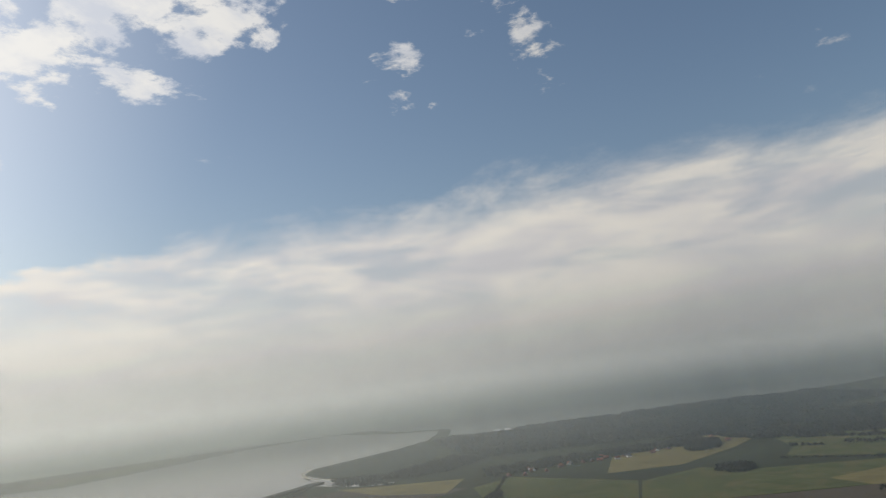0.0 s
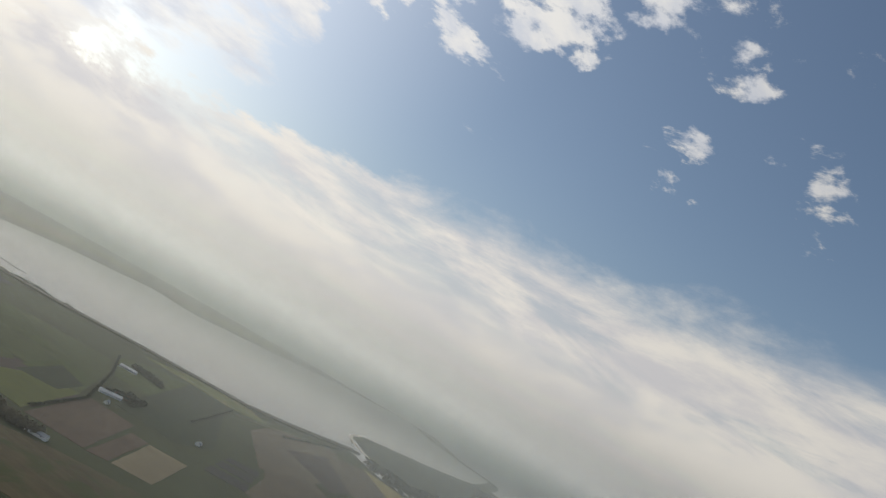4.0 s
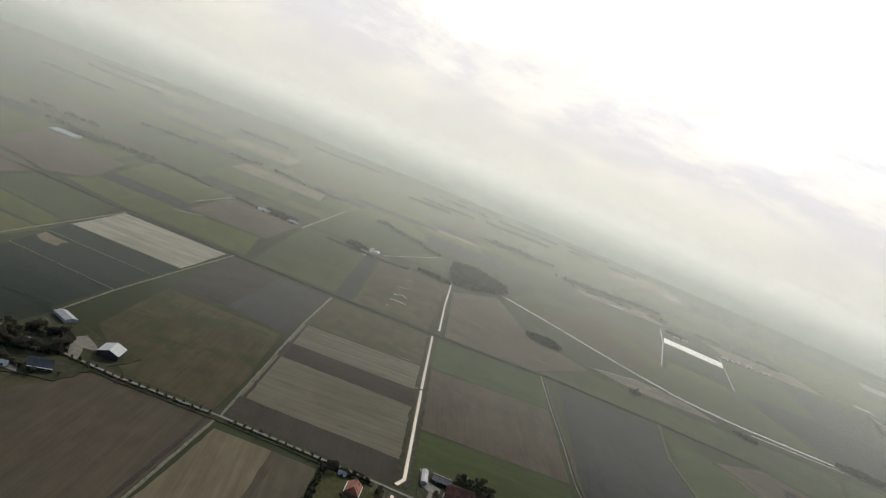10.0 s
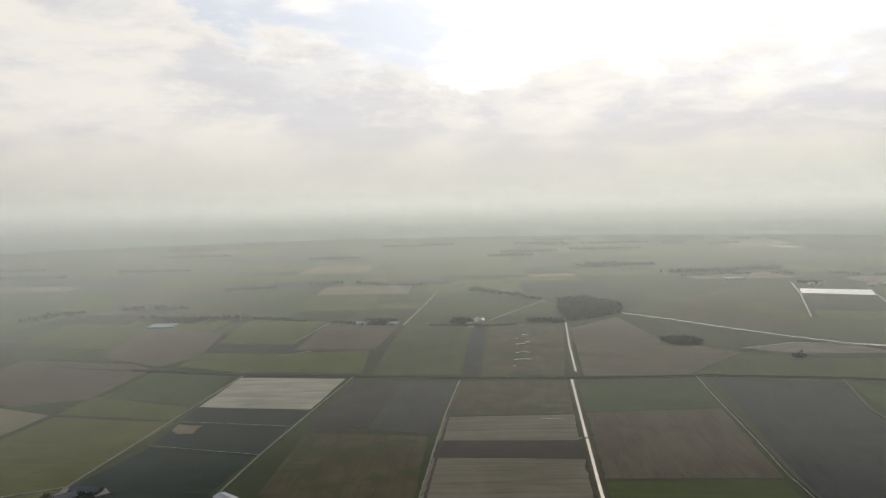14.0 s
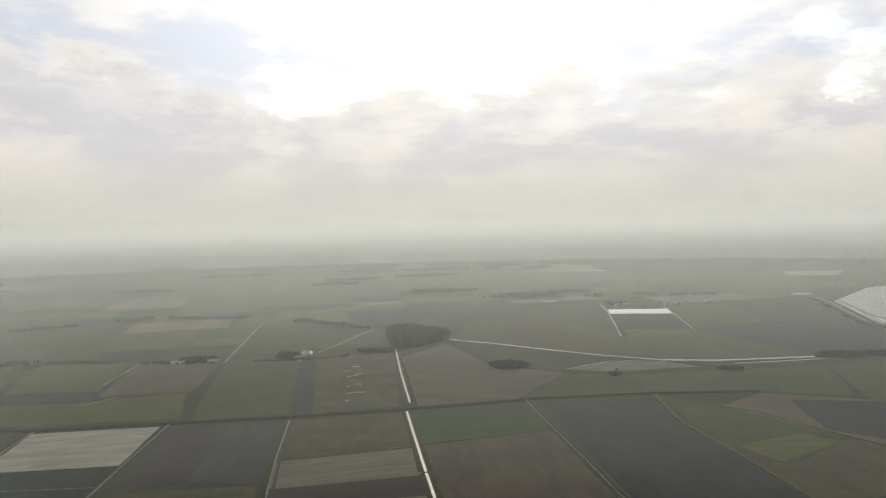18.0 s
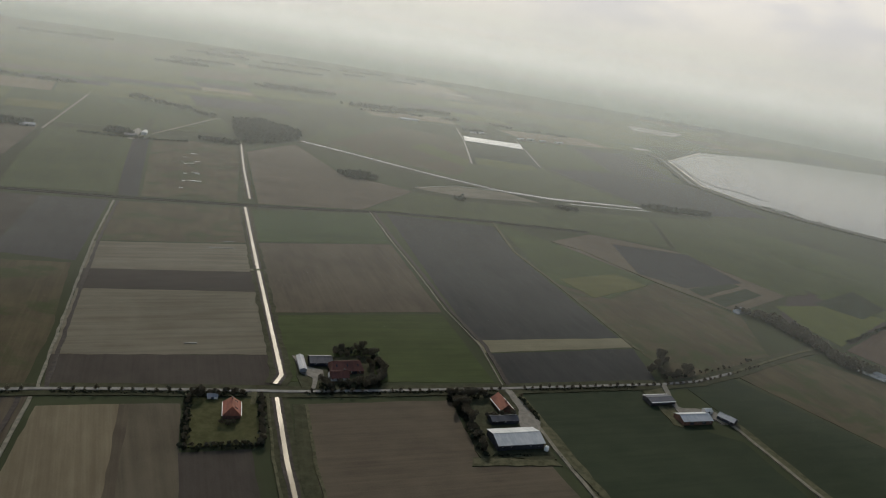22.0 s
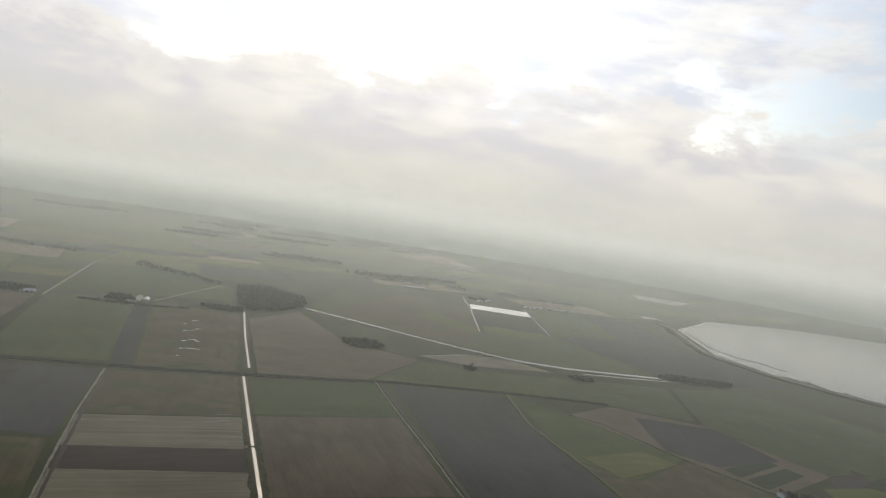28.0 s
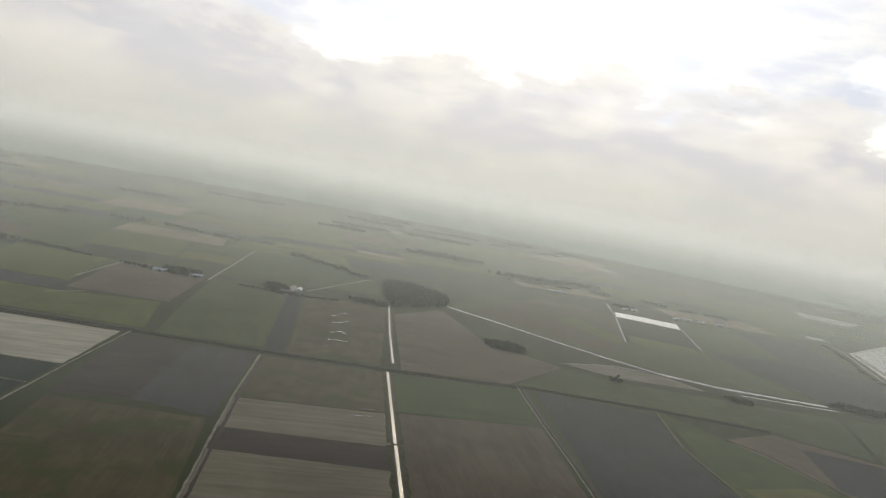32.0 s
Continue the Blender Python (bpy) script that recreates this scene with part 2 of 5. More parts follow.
def roof_material(name, a, b, ribs=1.0, angle=13.0, rough=0.5, metal=0.0, spec=0.4):
    """Corrugated sheet or tiles: courses in relief, streaks of weather."""
    def build(t):
        pos = place(t)
        loc = turned(t, pos, angle)
        x, y, z = t.xyz(loc)
        rib = t.math("ABSOLUTE", t.math("SUBTRACT", t.math("FRACT", t.math("DIVIDE", x, ribs)), 0.5))
        n = t.noise(t.vmath("MULTIPLY", loc, (1.0, 0.2, 0.2)), 0.6, 5.0, 0.65)
        big = t.noise(pos, 0.12, 4.0, 0.6)
        col = t.mix(t.ramp(t.math("ADD", t.math("MULTIPLY", n, 0.5), t.math("MULTIPLY", big, 0.5)), 0.35, 0.65), a, b)
        return principled(t, col, rough, metal, rib, 0.5, 0.12, spec)
    return material(name, build)


def haze_material(name, radius, west_more, thick, low, high, top, rough_seed):
    """Shell standing in for haze: lets most light through and scatters the rest."""
    def build(t):
        pos = place(t)
        x, y, z = t.xyz(pos)
        # opacity by height paints the haze
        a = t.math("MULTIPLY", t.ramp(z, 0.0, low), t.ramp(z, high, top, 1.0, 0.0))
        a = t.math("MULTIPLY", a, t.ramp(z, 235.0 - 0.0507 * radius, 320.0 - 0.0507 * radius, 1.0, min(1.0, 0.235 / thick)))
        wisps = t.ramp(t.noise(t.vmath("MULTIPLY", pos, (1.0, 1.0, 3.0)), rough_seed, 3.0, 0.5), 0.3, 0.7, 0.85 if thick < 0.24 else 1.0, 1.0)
        # more opaque towards west and east, to brighten the land behind
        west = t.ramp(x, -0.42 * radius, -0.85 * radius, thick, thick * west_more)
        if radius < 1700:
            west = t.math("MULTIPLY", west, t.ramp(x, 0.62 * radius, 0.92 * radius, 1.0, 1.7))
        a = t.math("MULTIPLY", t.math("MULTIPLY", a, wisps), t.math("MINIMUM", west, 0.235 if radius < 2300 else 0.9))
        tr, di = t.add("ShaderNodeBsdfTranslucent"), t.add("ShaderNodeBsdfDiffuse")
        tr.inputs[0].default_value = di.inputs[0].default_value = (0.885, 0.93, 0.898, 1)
        both = t.add("ShaderNodeMixShader")
        both.inputs[0].default_value = 0.3
        t.put(both.inputs[1], tr.outputs[0])
        t.put(both.inputs[2], di.outputs[0])
        m = t.add("ShaderNodeMixShader")
        t.put(m.inputs[0], a)
        t.put(m.inputs[1], t.add("ShaderNodeBsdfTransparent").outputs[0])
        t.put(m.inputs[2], both.outputs[0])
        return m.outputs[0]
    return material(name, build)


ROWS = 14.0                                   # the polder's road runs so, in degrees from x
M = {
    "soil": farmland("ploughed_soil", (0.0535, 0.0430, 0.0285), (0.0900, 0.0735, 0.0495), rows=ROWS + 90),
    "soil_ew": farmland("harrowed_soil", (0.0605, 0.0485, 0.0330), (0.1020, 0.0830, 0.0565), rows=ROWS),
    "dark": farmland("dark_wet_soil", (0.0336, 0.0278, 0.0218), (0.0564, 0.0474, 0.0381), rows=ROWS + 90),
    "dark_ew": farmland("dark_soil_across", (0.0314, 0.0262, 0.0207), (0.0526, 0.0446, 0.0360), rows=ROWS + 12),
    "tan": farmland("dry_stubble", (0.1030, 0.0847, 0.0520), (0.1658, 0.1386, 0.0884), rows=ROWS + 95, pitch=5.0, lines=0.5),
    "tan_ew": farmland("stubble_bands", (0.095, 0.084, 0.058), (0.158, 0.141, 0.102), rows=ROWS + 4, pitch=7.0, lines=0.6),
    "pale": farmland("pale_dry_soil", (0.19, 0.175, 0.135), (0.34, 0.31, 0.245), rows=ROWS + 6, pitch=9.0, lines=0.6),
    "straw": farmland("straw_strip", (0.115, 0.105, 0.065), (0.17, 0.155, 0.10), rows=ROWS, pitch=4.0),
    "green": farmland("winter_wheat", (0.029, 0.041, 0.011), (0.052, 0.067, 0.019), rows=ROWS, pitch=4.0),
    "deep": farmland("dark_grass", (0.016, 0.024, 0.011), (0.028, 0.038, 0.018), rows=ROWS, pitch=5.0, lines=0.2),
    "mixed": farmland("weedy_field", (0.0448, 0.0363, 0.0194), (0.0802, 0.0660, 0.0356), (0.036, 0.048, 0.016), rows=ROWS + 90),
    "yellow": farmland("yellow_green_crop", (0.044, 0.055, 0.012), (0.078, 0.088, 0.022), rows=ROWS + 90, pitch=5.0),
    "ochre": farmland("dry_yellow_pasture", (0.12, 0.10, 0.035), (0.21, 0.175, 0.065), rows=ROWS + 40, pitch=6.0),
    "slate": farmland("slate_soil", (0.0212, 0.0222, 0.0208), (0.0375, 0.0388, 0.0365), rows=ROWS + 90, lines=0.2),
    "slate_pale": farmland("damp_grey_soil", (0.035, 0.034, 0.032), (0.052, 0.050, 0.047), rows=ROWS + 90),
    "stubble": farmland("brown_stubble", (0.060, 0.050, 0.033), (0.100, 0.085, 0.057), rows=ROWS + 95, pitch=5.0, lines=0.3),
    "bed_green": farmland("dark_green_beds", (0.011, 0.019, 0.014), (0.021, 0.031, 0.023), rows=ROWS, pitch=3.0, lines=0.2),
    "moss": farmland("moss_green_crop", (0.056, 0.058, 0.014), (0.092, 0.092, 0.026), rows=ROWS, pitch=4.0),
    "crop": farmland("cool_green_crop", (0.024, 0.040, 0.013), (0.044, 0.066, 0.022), rows=ROWS, pitch=4.0),
    "beds": farmland("black_crop_beds", (0.010, 0.012, 0.012), (0.022, 0.024, 0.022), rows=ROWS, pitch=2.5, lines=0.4),
    "olive": farmland("olive_grass", (0.034, 0.044, 0.016), (0.058, 0.070, 0.026), rows=ROWS + 90, pitch=4.0, lines=0.25),
    "red_soil": farmland("reddish_soil", (0.046, 0.032, 0.022), (0.080, 0.057, 0.040), rows=ROWS + 30),
    "pasture": farmland("coastal_pasture", (0.050, 0.064, 0.016), (0.100, 0.112, 0.034), (0.12, 0.105, 0.04), rows=ROWS + 60, pitch=8.0, lines=0.2),
    "grass": plain("rough_grass", (0.032, 0.034, 0.017), (0.056, 0.056, 0.030), 0.15, 0.95, spec=0.1),
    "verge": plain("verge_grass", (0.045, 0.045, 0.022), (0.10, 0.095, 0.055), 0.2, 0.95, spec=0.1),
    "lawn": plain("garden_lawn", (0.040, 0.044, 0.014), (0.070, 0.068, 0.028), 0.2, 0.95, spec=0.1),
    "asphalt": plain("road_asphalt", (0.13, 0.125, 0.115), (0.21, 0.20, 0.18), 0.25, 0.85),
    "track": plain("farm_track", (0.10, 0.092, 0.068), (0.19, 0.175, 0.13), 0.3, 0.9),
    "yard": plain("concrete_yard", (0.1178, 0.1085, 0.0899), (0.1922, 0.1767, 0.1457), 0.2, 0.85),
    "mud": plain("bank_mud", (0.022, 0.018, 0.014), (0.045, 0.036, 0.028), 0.3, 0.9),
    "stone": plain("dyke_stone", (0.07, 0.068, 0.062), (0.14, 0.135, 0.12), 0.3, 0.85),
    "sand": plain("beach_sand", (0.30, 0.27, 0.21), (0.48, 0.44, 0.36), 0.1, 0.9),
    "plastic": plain("white_crop_cover", (0.55, 0.54, 0.50), (0.80, 0.78, 0.73), 0.1, 0.5),
    # last colour of each water paints a warm cast into its reflections
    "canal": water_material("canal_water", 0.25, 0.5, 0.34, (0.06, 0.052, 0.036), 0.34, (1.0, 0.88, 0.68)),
    "lake": water_material("lake_water", 0.0, 0.35, 0.08, (0.080, 0.075, 0.066), 0.22, (1.0, 0.96, 0.90)),
    "reach": water_material("river_water", 0.0, 0.35, 0.10, (0.09, 0.085, 0.072), 0.55, (1.0, 0.96, 0.88)),
    "sea": water_material("sea_water", 0.0, 0.35, 0.1, (0.09, 0.095, 0.09), 0.16, (1.0, 0.98, 0.94)),
    "leaf": leaf_material("dark_twigs_and_leaves", (0.078, 0.070, 0.050), (0.135, 0.120, 0.086)),
    "leaf_far": leaf_material("wood_canopy", (0.020, 0.026, 0.018), (0.046, 0.052, 0.034)),
    "bark": plain("bark", (0.035, 0.028, 0.02), (0.075, 0.06, 0.045), 1.5, 0.95),
    "white_sheet": roof_material("white_sheet_roof", (0.36, 0.375, 0.375), (0.50, 0.505, 0.49), 1.1, ROWS, 0.62, spec=0.22),
    "grey_sheet": roof_material("grey_sheet_roof", (0.24, 0.25, 0.26), (0.36, 0.36, 0.36), 1.1, ROWS, 0.5),
    "dark_sheet": roof_material("dark_sheet_roof", (0.035, 0.037, 0.045), (0.07, 0.07, 0.08), 1.1, ROWS, 0.5),
    "red_tile": roof_material("red_tiles", (0.17, 0.05, 0.028), (0.30, 0.095, 0.05), 0.4, ROWS, 0.7),
    "brown_tile": roof_material("brown_tiles", (0.10, 0.034, 0.022), (0.18, 0.065, 0.040), 0.4, ROWS, 0.75),
    "brick": plain("dark_brick", (0.10, 0.052, 0.035), (0.19, 0.10, 0.07), 0.8, 0.85),
    "dark_wall": plain("dark_cladding", (0.022, 0.024, 0.03), (0.05, 0.052, 0.06), 0.5, 0.7),
    "white_paint": plain("white_paint", (0.66, 0.65, 0.62), (0.82, 0.81, 0.78), 0.8, 0.6),
    "pane": plain("window_glass", (0.03, 0.035, 0.04), (0.05, 0.055, 0.06), 0.5, 0.1, spec=0.6, bump=0.02),
    "steel": plain("painted_steel", (0.50, 0.50, 0.49), (0.68, 0.68, 0.66), 0.8, 0.45),
}

# ---- building helpers ----
def mesh_of(name, verts, faces, mat, smooth=False):
    me = bpy.data.meshes.new(name)
    me.from_pydata([tuple(v) for v in verts], [], faces)
    for m in (mat if isinstance(mat, (list, tuple)) else [mat]):
        me.materials.append(m)
    if smooth:
        me.polygons.foreach_set("use_smooth", [True] * len(me.polygons))
    me.update()
    return me


def part(name, me, parent, label="", at=None):
    """A mesh as one object under its thing."""
    ob = new(name, me)
    ob.parent = parent
    if at is not None:
        ob.matrix_basis = at
    return tagged(ob, label) if label else ob


def thing(name, label, category, at, group="", kind=""):
    ob = new(name)
    ob.matrix_basis = at
    return tagged(ob, label, category, group, kind)


def slab(corners, z0, z1):
    """A flat prism over a polygon, given anticlockwise or not."""
    area = sum(a[0] * b[1] - b[0] * a[1] for a, b in zip(corners, corners[1:] + corners[:1]))
    c = list(corners) if area > 0 else list(corners)[::-1]
    n = len(c)
    v = [(x, y, z1) for x, y in c] + [(x, y, z0) for x, y in c]
    return v, [tuple(range(n))] + [(i, i + n, (i + 1) % n + n, (i + 1) % n) for i in range(n)]


def wobble(corners, step, size, seed):
    """The outline with its long sides broken up a little, as a plough leaves them."""
    rng = random.Random(seed)
    out = []
    for a, b in zip(corners, corners[1:] + corners[:1]):
        d = math.dist(a, b)
        k = max(1, int(d / step))
        nx, ny = -(b[1] - a[1]) / d, (b[0] - a[0]) / d
        for i in range(k):
            f, off = i / k, rng.uniform(-size, size) if i else 0.0
            out.append((a[0] + (b[0] - a[0]) * f + nx * off, a[1] + (b[1] - a[1]) * f + ny * off))
    return out


layer = [0.05]


def field(mat, label, *corners, size=0.7):
    """One field: a shallow raised bed of earth or crop."""
    layer[0] += 0.0035
    c = wobble(list(corners), 12.0, size, len(bpy.data.objects))
    ob = new("field", mesh_of("field", *slab(c, -0.3, layer[0]), M[mat]))
    return tagged(ob, label, "field", "fields of the polder", "structure")


def strip(name, label, category, mat, width, points, z=0.75, kind="structure", thick=1.2, uneven=0.12, crown=0.0, seed=1):
    """A band of even width along a line: a road, a track, a verge, a ditch."""
    rng = random.Random(seed)
    pts = []
    for a, b in zip(points, points[1:]):
        k = max(1, int(math.dist(a, b) / 10))
        pts += [(a[0] + (b[0] - a[0]) * i / k, a[1] + (b[1] - a[1]) * i / k) for i in range(k)]
    pts.append(points[-1])
    v, f = [], []
    for i, p in enumerate(pts):
        a, b = pts[max(0, i - 1)], pts[min(len(pts) - 1, i + 1)]
        d = math.dist(a, b)
        nx, ny = -(b[1] - a[1]) / d, (b[0] - a[0]) / d
        w1, w2 = (width / 2 * (1 + rng.uniform(-uneven, uneven)) for _ in range(2))
        v += [(p[0] + nx * w1, p[1] + ny * w1, z), (p[0], p[1], z + crown), (p[0] - nx * w2, p[1] - ny * w2, z),
              (p[0] + nx * w1, p[1] + ny * w1, z - thick), (p[0] - nx * w2, p[1] - ny * w2, z - thick)]
        if i:
            o = 5 * i
            f += [(o, o - 5, o - 4, o + 1), (o + 1, o - 4, o - 3, o + 2), (o + 3, o - 2, o - 5, o), (o + 2, o - 3, o - 1, o + 4)]
    return tagged(new(name, mesh_of(name, v, f, M[mat])), label, category, kind=kind)


def sheet(name, label, category, mat, *corners, z=0.3, step=40.0, size=3.0):
    c = wobble(list(corners), step, size, 7)
    return tagged(new(name, mesh_of(name, *slab(c, z - 1.5, z), M[mat])), label, category, kind="structure")


def inside(x, y, poly):
    hit = False
    for (x1, y1), (x2, y2) in zip(poly, poly[1:] + poly[:1]):
        if (y1 > y) != (y2 > y) and x < (x2 - x1) * (y - y1) / (y2 - y1) + x1:
            hit = not hit
    return hit


# ---- the ground ----
def ground_material(t):
    pos = place(t)
    loc = turned(t, pos, ROWS + 3)
    big = t.noise(pos, 0.0016, 5.0, 0.6, 0.6)
    fine = t.noise(t.vmath("MULTIPLY", loc, (1.0, 0.35, 1.0)), 0.012, 6.0, 0.65)
    f = t.math("ADD", t.math("MULTIPLY", big, 0.5), t.math("MULTIPLY", fine, 0.5))
    col = t.mix(t.ramp(f, 0.40, 0.60), (0.034, 0.040, 0.019), (0.044, 0.053, 0.024))
    return principled(t, col, 0.95, bump=fine, strength=0.2, distance=0.4, spec=0.1)


M["ground"] = material("polder_ground", ground_material)
ring = [(20000 * math.cos(math.tau * i / 96), 20000 * math.sin(math.tau * i / 96)) for i in range(96)]
tagged(new("ground", mesh_of("ground", *slab(ring, -4.0, 0.0), M["ground"])), "flat polder farmland that reaches the hazy horizon", "ground", kind="structure")

LAKE = [(1033, 2230), (934, 1778), (994, 1588), (1082, 1481), (1202, 1371), (1310, 1253), (1409, 1143), (1536, 1101), (1708, 1077),
        (1810, 1069), (1880, 1130), (1956, 1190), (2040, 1246), (2157, 1288), (2390, 1238), (2600, 1196), (2900, 1180), (3060, 1226), (3300, 1290), (3489, 1360), (3586, 1626), (3800, 1959),
        (4129, 2266), (3650, 2523), (3154, 2569), (2695, 2559), (2384, 2596), (2318, 2849), (1803, 2812), (1342, 2640)]
SEA = [(4700, -1500), (4300, -1000), (3700, -470), (3500, -200), (3430, 80), (3320, 320), (3160, 620), (3030, 850), (2990, 1010), (3090, 1160), (3340, 1235), (3546, 1330), (3643, 1595), (4177, 2077),
       (5202, 2605), (13766, 5147), (14855, 670), (13041, -5782)]
sheet("lake", "wide pale grey lake that mirrors the bright haze", "lake", "lake", *LAKE, z=0.30, step=60, size=5)
sheet("sea", "grey open sea under haze beyond the wooded coast", "sea", "sea", *SEA, z=0.26, step=80, size=6)

# fields west of the canal and south of the road
field("tan", "dry pale stubble field with lengthwise streaks", (-162.4, 440.5), (-111.6, 452), (-78.6, 304.1), (-47.3, 172.8), (-114.5, 152.4), (-141, 295.3))
field("stubble", "brown stubble field beside the paler one", (-111.6, 452), (-77.1, 458.7), (-45.4, 323.7), (-16.3, 177.7), (-47.3, 172.8), (-78.6, 304.1))
field("dark", "dark brown ploughed field beside the canal", (-64.8, 401.8), (-22.4, 411.9), (-1.4, 332.9), (30.2, 182.4), (-16.3, 177.7), (-45.4, 323.7))
field("soil", "brown ploughed field west of the farm track", (-191.4, 451.2), (-171.6, 453), (-146.2, 293.2), (-119.7, 152.4), (-257.4, 117.4), (-292.1, 306.5), (-271.7, 428))
field("mixed", "brown field with green weeds below the tree-lined road", (-318.8, 412.2), (-271.7, 428), (-292.1, 306.5), (-303.4, 360.5), (-311.5, 401.8))
field("soil_ew", "brown ploughed field between canal and farmyard", (3.9, 472.2), (115.7, 498.4), (126.7, 422.2), (175.6, 426), (193.7, 368.2), (224, 201.7), (54, 172.2), (25.1, 347.2))
field("deep", "dark green grass field beside the white-roofed barn", (177.7, 520.4), (291.8, 550.1), (309, 493.9), (349.4, 475), (369.8, 348.5), (387.8, 200.6), (235, 191.7), (208.1, 368.1))
field("soil", "narrow dark furrow between two stubble fields", (-114.6, 451.2), (-107.7, 451.8), (-75.6, 304.1), (-43.2, 172.7), (-50.4, 171.7), (-81.7, 303.1))
# fields between the road and the back road, west to east
field("mixed", "brown and green mottled field beside the farm track", (-337.8, 509.4), (-258.5, 449.2), (-181.1, 467.3), (-197.7, 554.2), (-239.1, 702), (-381.1, 674))
field("dark", "dark worked soil at the roadside", (-168.7, 469), (-21.4, 495.6), (-30, 545.3), (-181.8, 511.6))
field("tan_ew", "pale stubble field with bands across it", (-181.8, 511.6), (-30, 545.3), (-56.9, 679), (-212, 640))
field("dark_ew", "dark band of bare soil between stubble bands", (-212, 640), (-56.9, 679), (-69.1, 734), (-224.8, 690))
field("tan_ew", "narrow pale stubble band", (-224.8, 690), (-69.1, 734), (-89.4, 825), (-242.6, 773))
field("mixed", "brown field at the back road", (-244.8, 777), (-91.6, 830), (-123.2, 982), (-273.6, 940))
field("dark_ew", "darker damp field beside the dry pale one", (-439.7, 907), (-358, 921), (-318.3, 708), (-383.3, 681))
field("slate_pale", "grey brown field by the farm track", (-358, 921), (-282, 940), (-238.3, 709), (-318.3, 708))
field("pale", "pale dry field with light streaks", (-610, 878), (-448.9, 912), (-422.3, 759), (-573.8, 730))
field("bed_green", "narrow dark green bed under the pale field", (-572.5, 723), (-421.3, 752), (-413.6, 693), (-556.7, 673))
field("bed_green", "dark green bed with pale paths round it", (-552.6, 666), (-413.6, 687), (-396.4, 600), (-529.9, 591))
field("bed_green", "large dark green bed near the farm", (-524.7, 583.8), (-397, 594.4), (-383.5, 502.5), (-474.6, 471.7), (-524.8, 468))
field("moss", "olive field below the lane", (-508.8, 367.3), (-509.5, 413.4), (-360.5, 408), (-357.7, 377.4))
field("moss", "green field with a yellow edge by the lane", (-609, 393.3), (-509.5, 413.4), (-509.4, 365.5), (-494.6, 292.4), (-575.5, 294.1))
field("bed_green", "dark green bed that reaches the roadside hedge", (-478.2, 469.8), (-383.3, 500.6), (-351.4, 463.5), (-366.8, 436.9), (-477.8, 428.8))
field("tan", "trampled pale corner of the dark green beds", (-551.1, 662), (-518.3, 665), (-509.7, 637), (-528.3, 631), (-543.4, 640), size=3.0)
# east of the canal
field("green", "winter wheat beside the farm", (-9, 504.2), (156.7, 535), (126.6, 674), (-33.3, 626))
field("soil", "brown ploughed field with faint rows", (-35.7, 632), (126.4, 679), (81.7, 895), (-79.5, 834))
field("crop", "green crop at the back road", (-81.7, 840), (79.4, 900), (57, 1043), (-112.8, 976))
field("slate", "dark slate brown field", (152, 617), (310.9, 661), (253.2, 925), (247.2, 1060), (79.3, 1051))
field("straw", "pale straw strip between dark fields", (157.1, 591.8), (317.7, 641), (320, 664), (152, 618))
field("slate", "dark field behind the roadside trees", (169.1, 535.4), (313.7, 567.7), (317.8, 638), (159.2, 590.1))
field("green", "yellow-green crop beyond the dark field", (280.9, 819), (341.7, 784), (435.6, 874), (325.9, 1012), (252.2, 1085))
field("mixed", "brown field beyond the farm track", (312.4, 674), (338, 566.5), (473.3, 645), (508.1, 773), (435.9, 869), (341.9, 780), (285.3, 814))
field("soil_ew", "brown field on the far side of the tree belt", (327.8, 1014), (435.5, 875), (511.4, 788), (633, 881), (545, 1050), (413.6, 1091))
field("dark_ew", "dark field by the ditch", (559.3, 773), (620, 721), (741, 812), (690, 911), (633, 876))
field("green", "green pasture below the dyke", (992, 855), (1244, 1021), (1157, 1170), (1015, 1141), (918, 995))
field("soil", "brown field towards the harbour", (1015, 672), (892, 593.8), (957, 506.9), (1102, 507), (1185, 687), (1265, 856), (1225, 879))
field("tan", "pale bare field near the village", (1110, 508.8), (1321, 513.2), (1319, 430.1), (1223, 416.2), (1096, 455.9))
field("soil", "brown field by the lane to the village", (1272, 846), (1324, 623), (1509, 530.3), (1640, 872), (1495, 944), (1353, 942))
# beyond the back road
field("slate", "long dark strip leading to a farm", (-280.8, 969), (-258, 974), (-362.4, 1403), (-389.9, 1360))
field("mixed", "rough field with wet muddy patches", (-254, 978), (-133.6, 1011), (-204.1, 1440), (-355.8, 1404))
field("soil_ew", "brown field behind the canal", (-104.9, 1015), (42.3, 1060), (129.1, 1234), (-3.9, 1312), (-104.6, 1545), (-181.1, 1389))
field("olive", "brownish grass between back road and river", (48.4, 1064), (246.2, 1085), (403.2, 1100), (543.9, 1069), (589.8, 1286), (395.5, 1250), (229.3, 1215), (134.1, 1234))
field("olive", "dark field by the end of the river", (550.4, 1060), (690, 921), (752, 833), (912, 1005), (978, 1104), (766, 1357), (599.6, 1286))
field("tan_ew", "pale marsh inside the river bend", (134, 1271), (221.3, 1333), (317.5, 1338), (374.3, 1287), (218.3, 1245))
field("deep", "dark meadow south of the white strip", (295.6, 1621), (325.7, 1998), (491, 1987), (479.5, 1708))
field("green", "green meadow beside the white strip", (487, 1717), (515.8, 2164), (689, 2235), (688, 1809))
field("olive", "rough ground between river and meadow", (-87.1, 1613), (101.5, 1478), (312.8, 1361), (410.6, 1353), (604, 1387), (479.7, 1699), (295.9, 1609), (154.9, 1930), (-50.9, 1941))
field("slate", "dark field in front of the lake dyke", (624, 1397), (764, 1384), (941, 1451), (905, 1767), (689, 1790), (499.2, 1698))
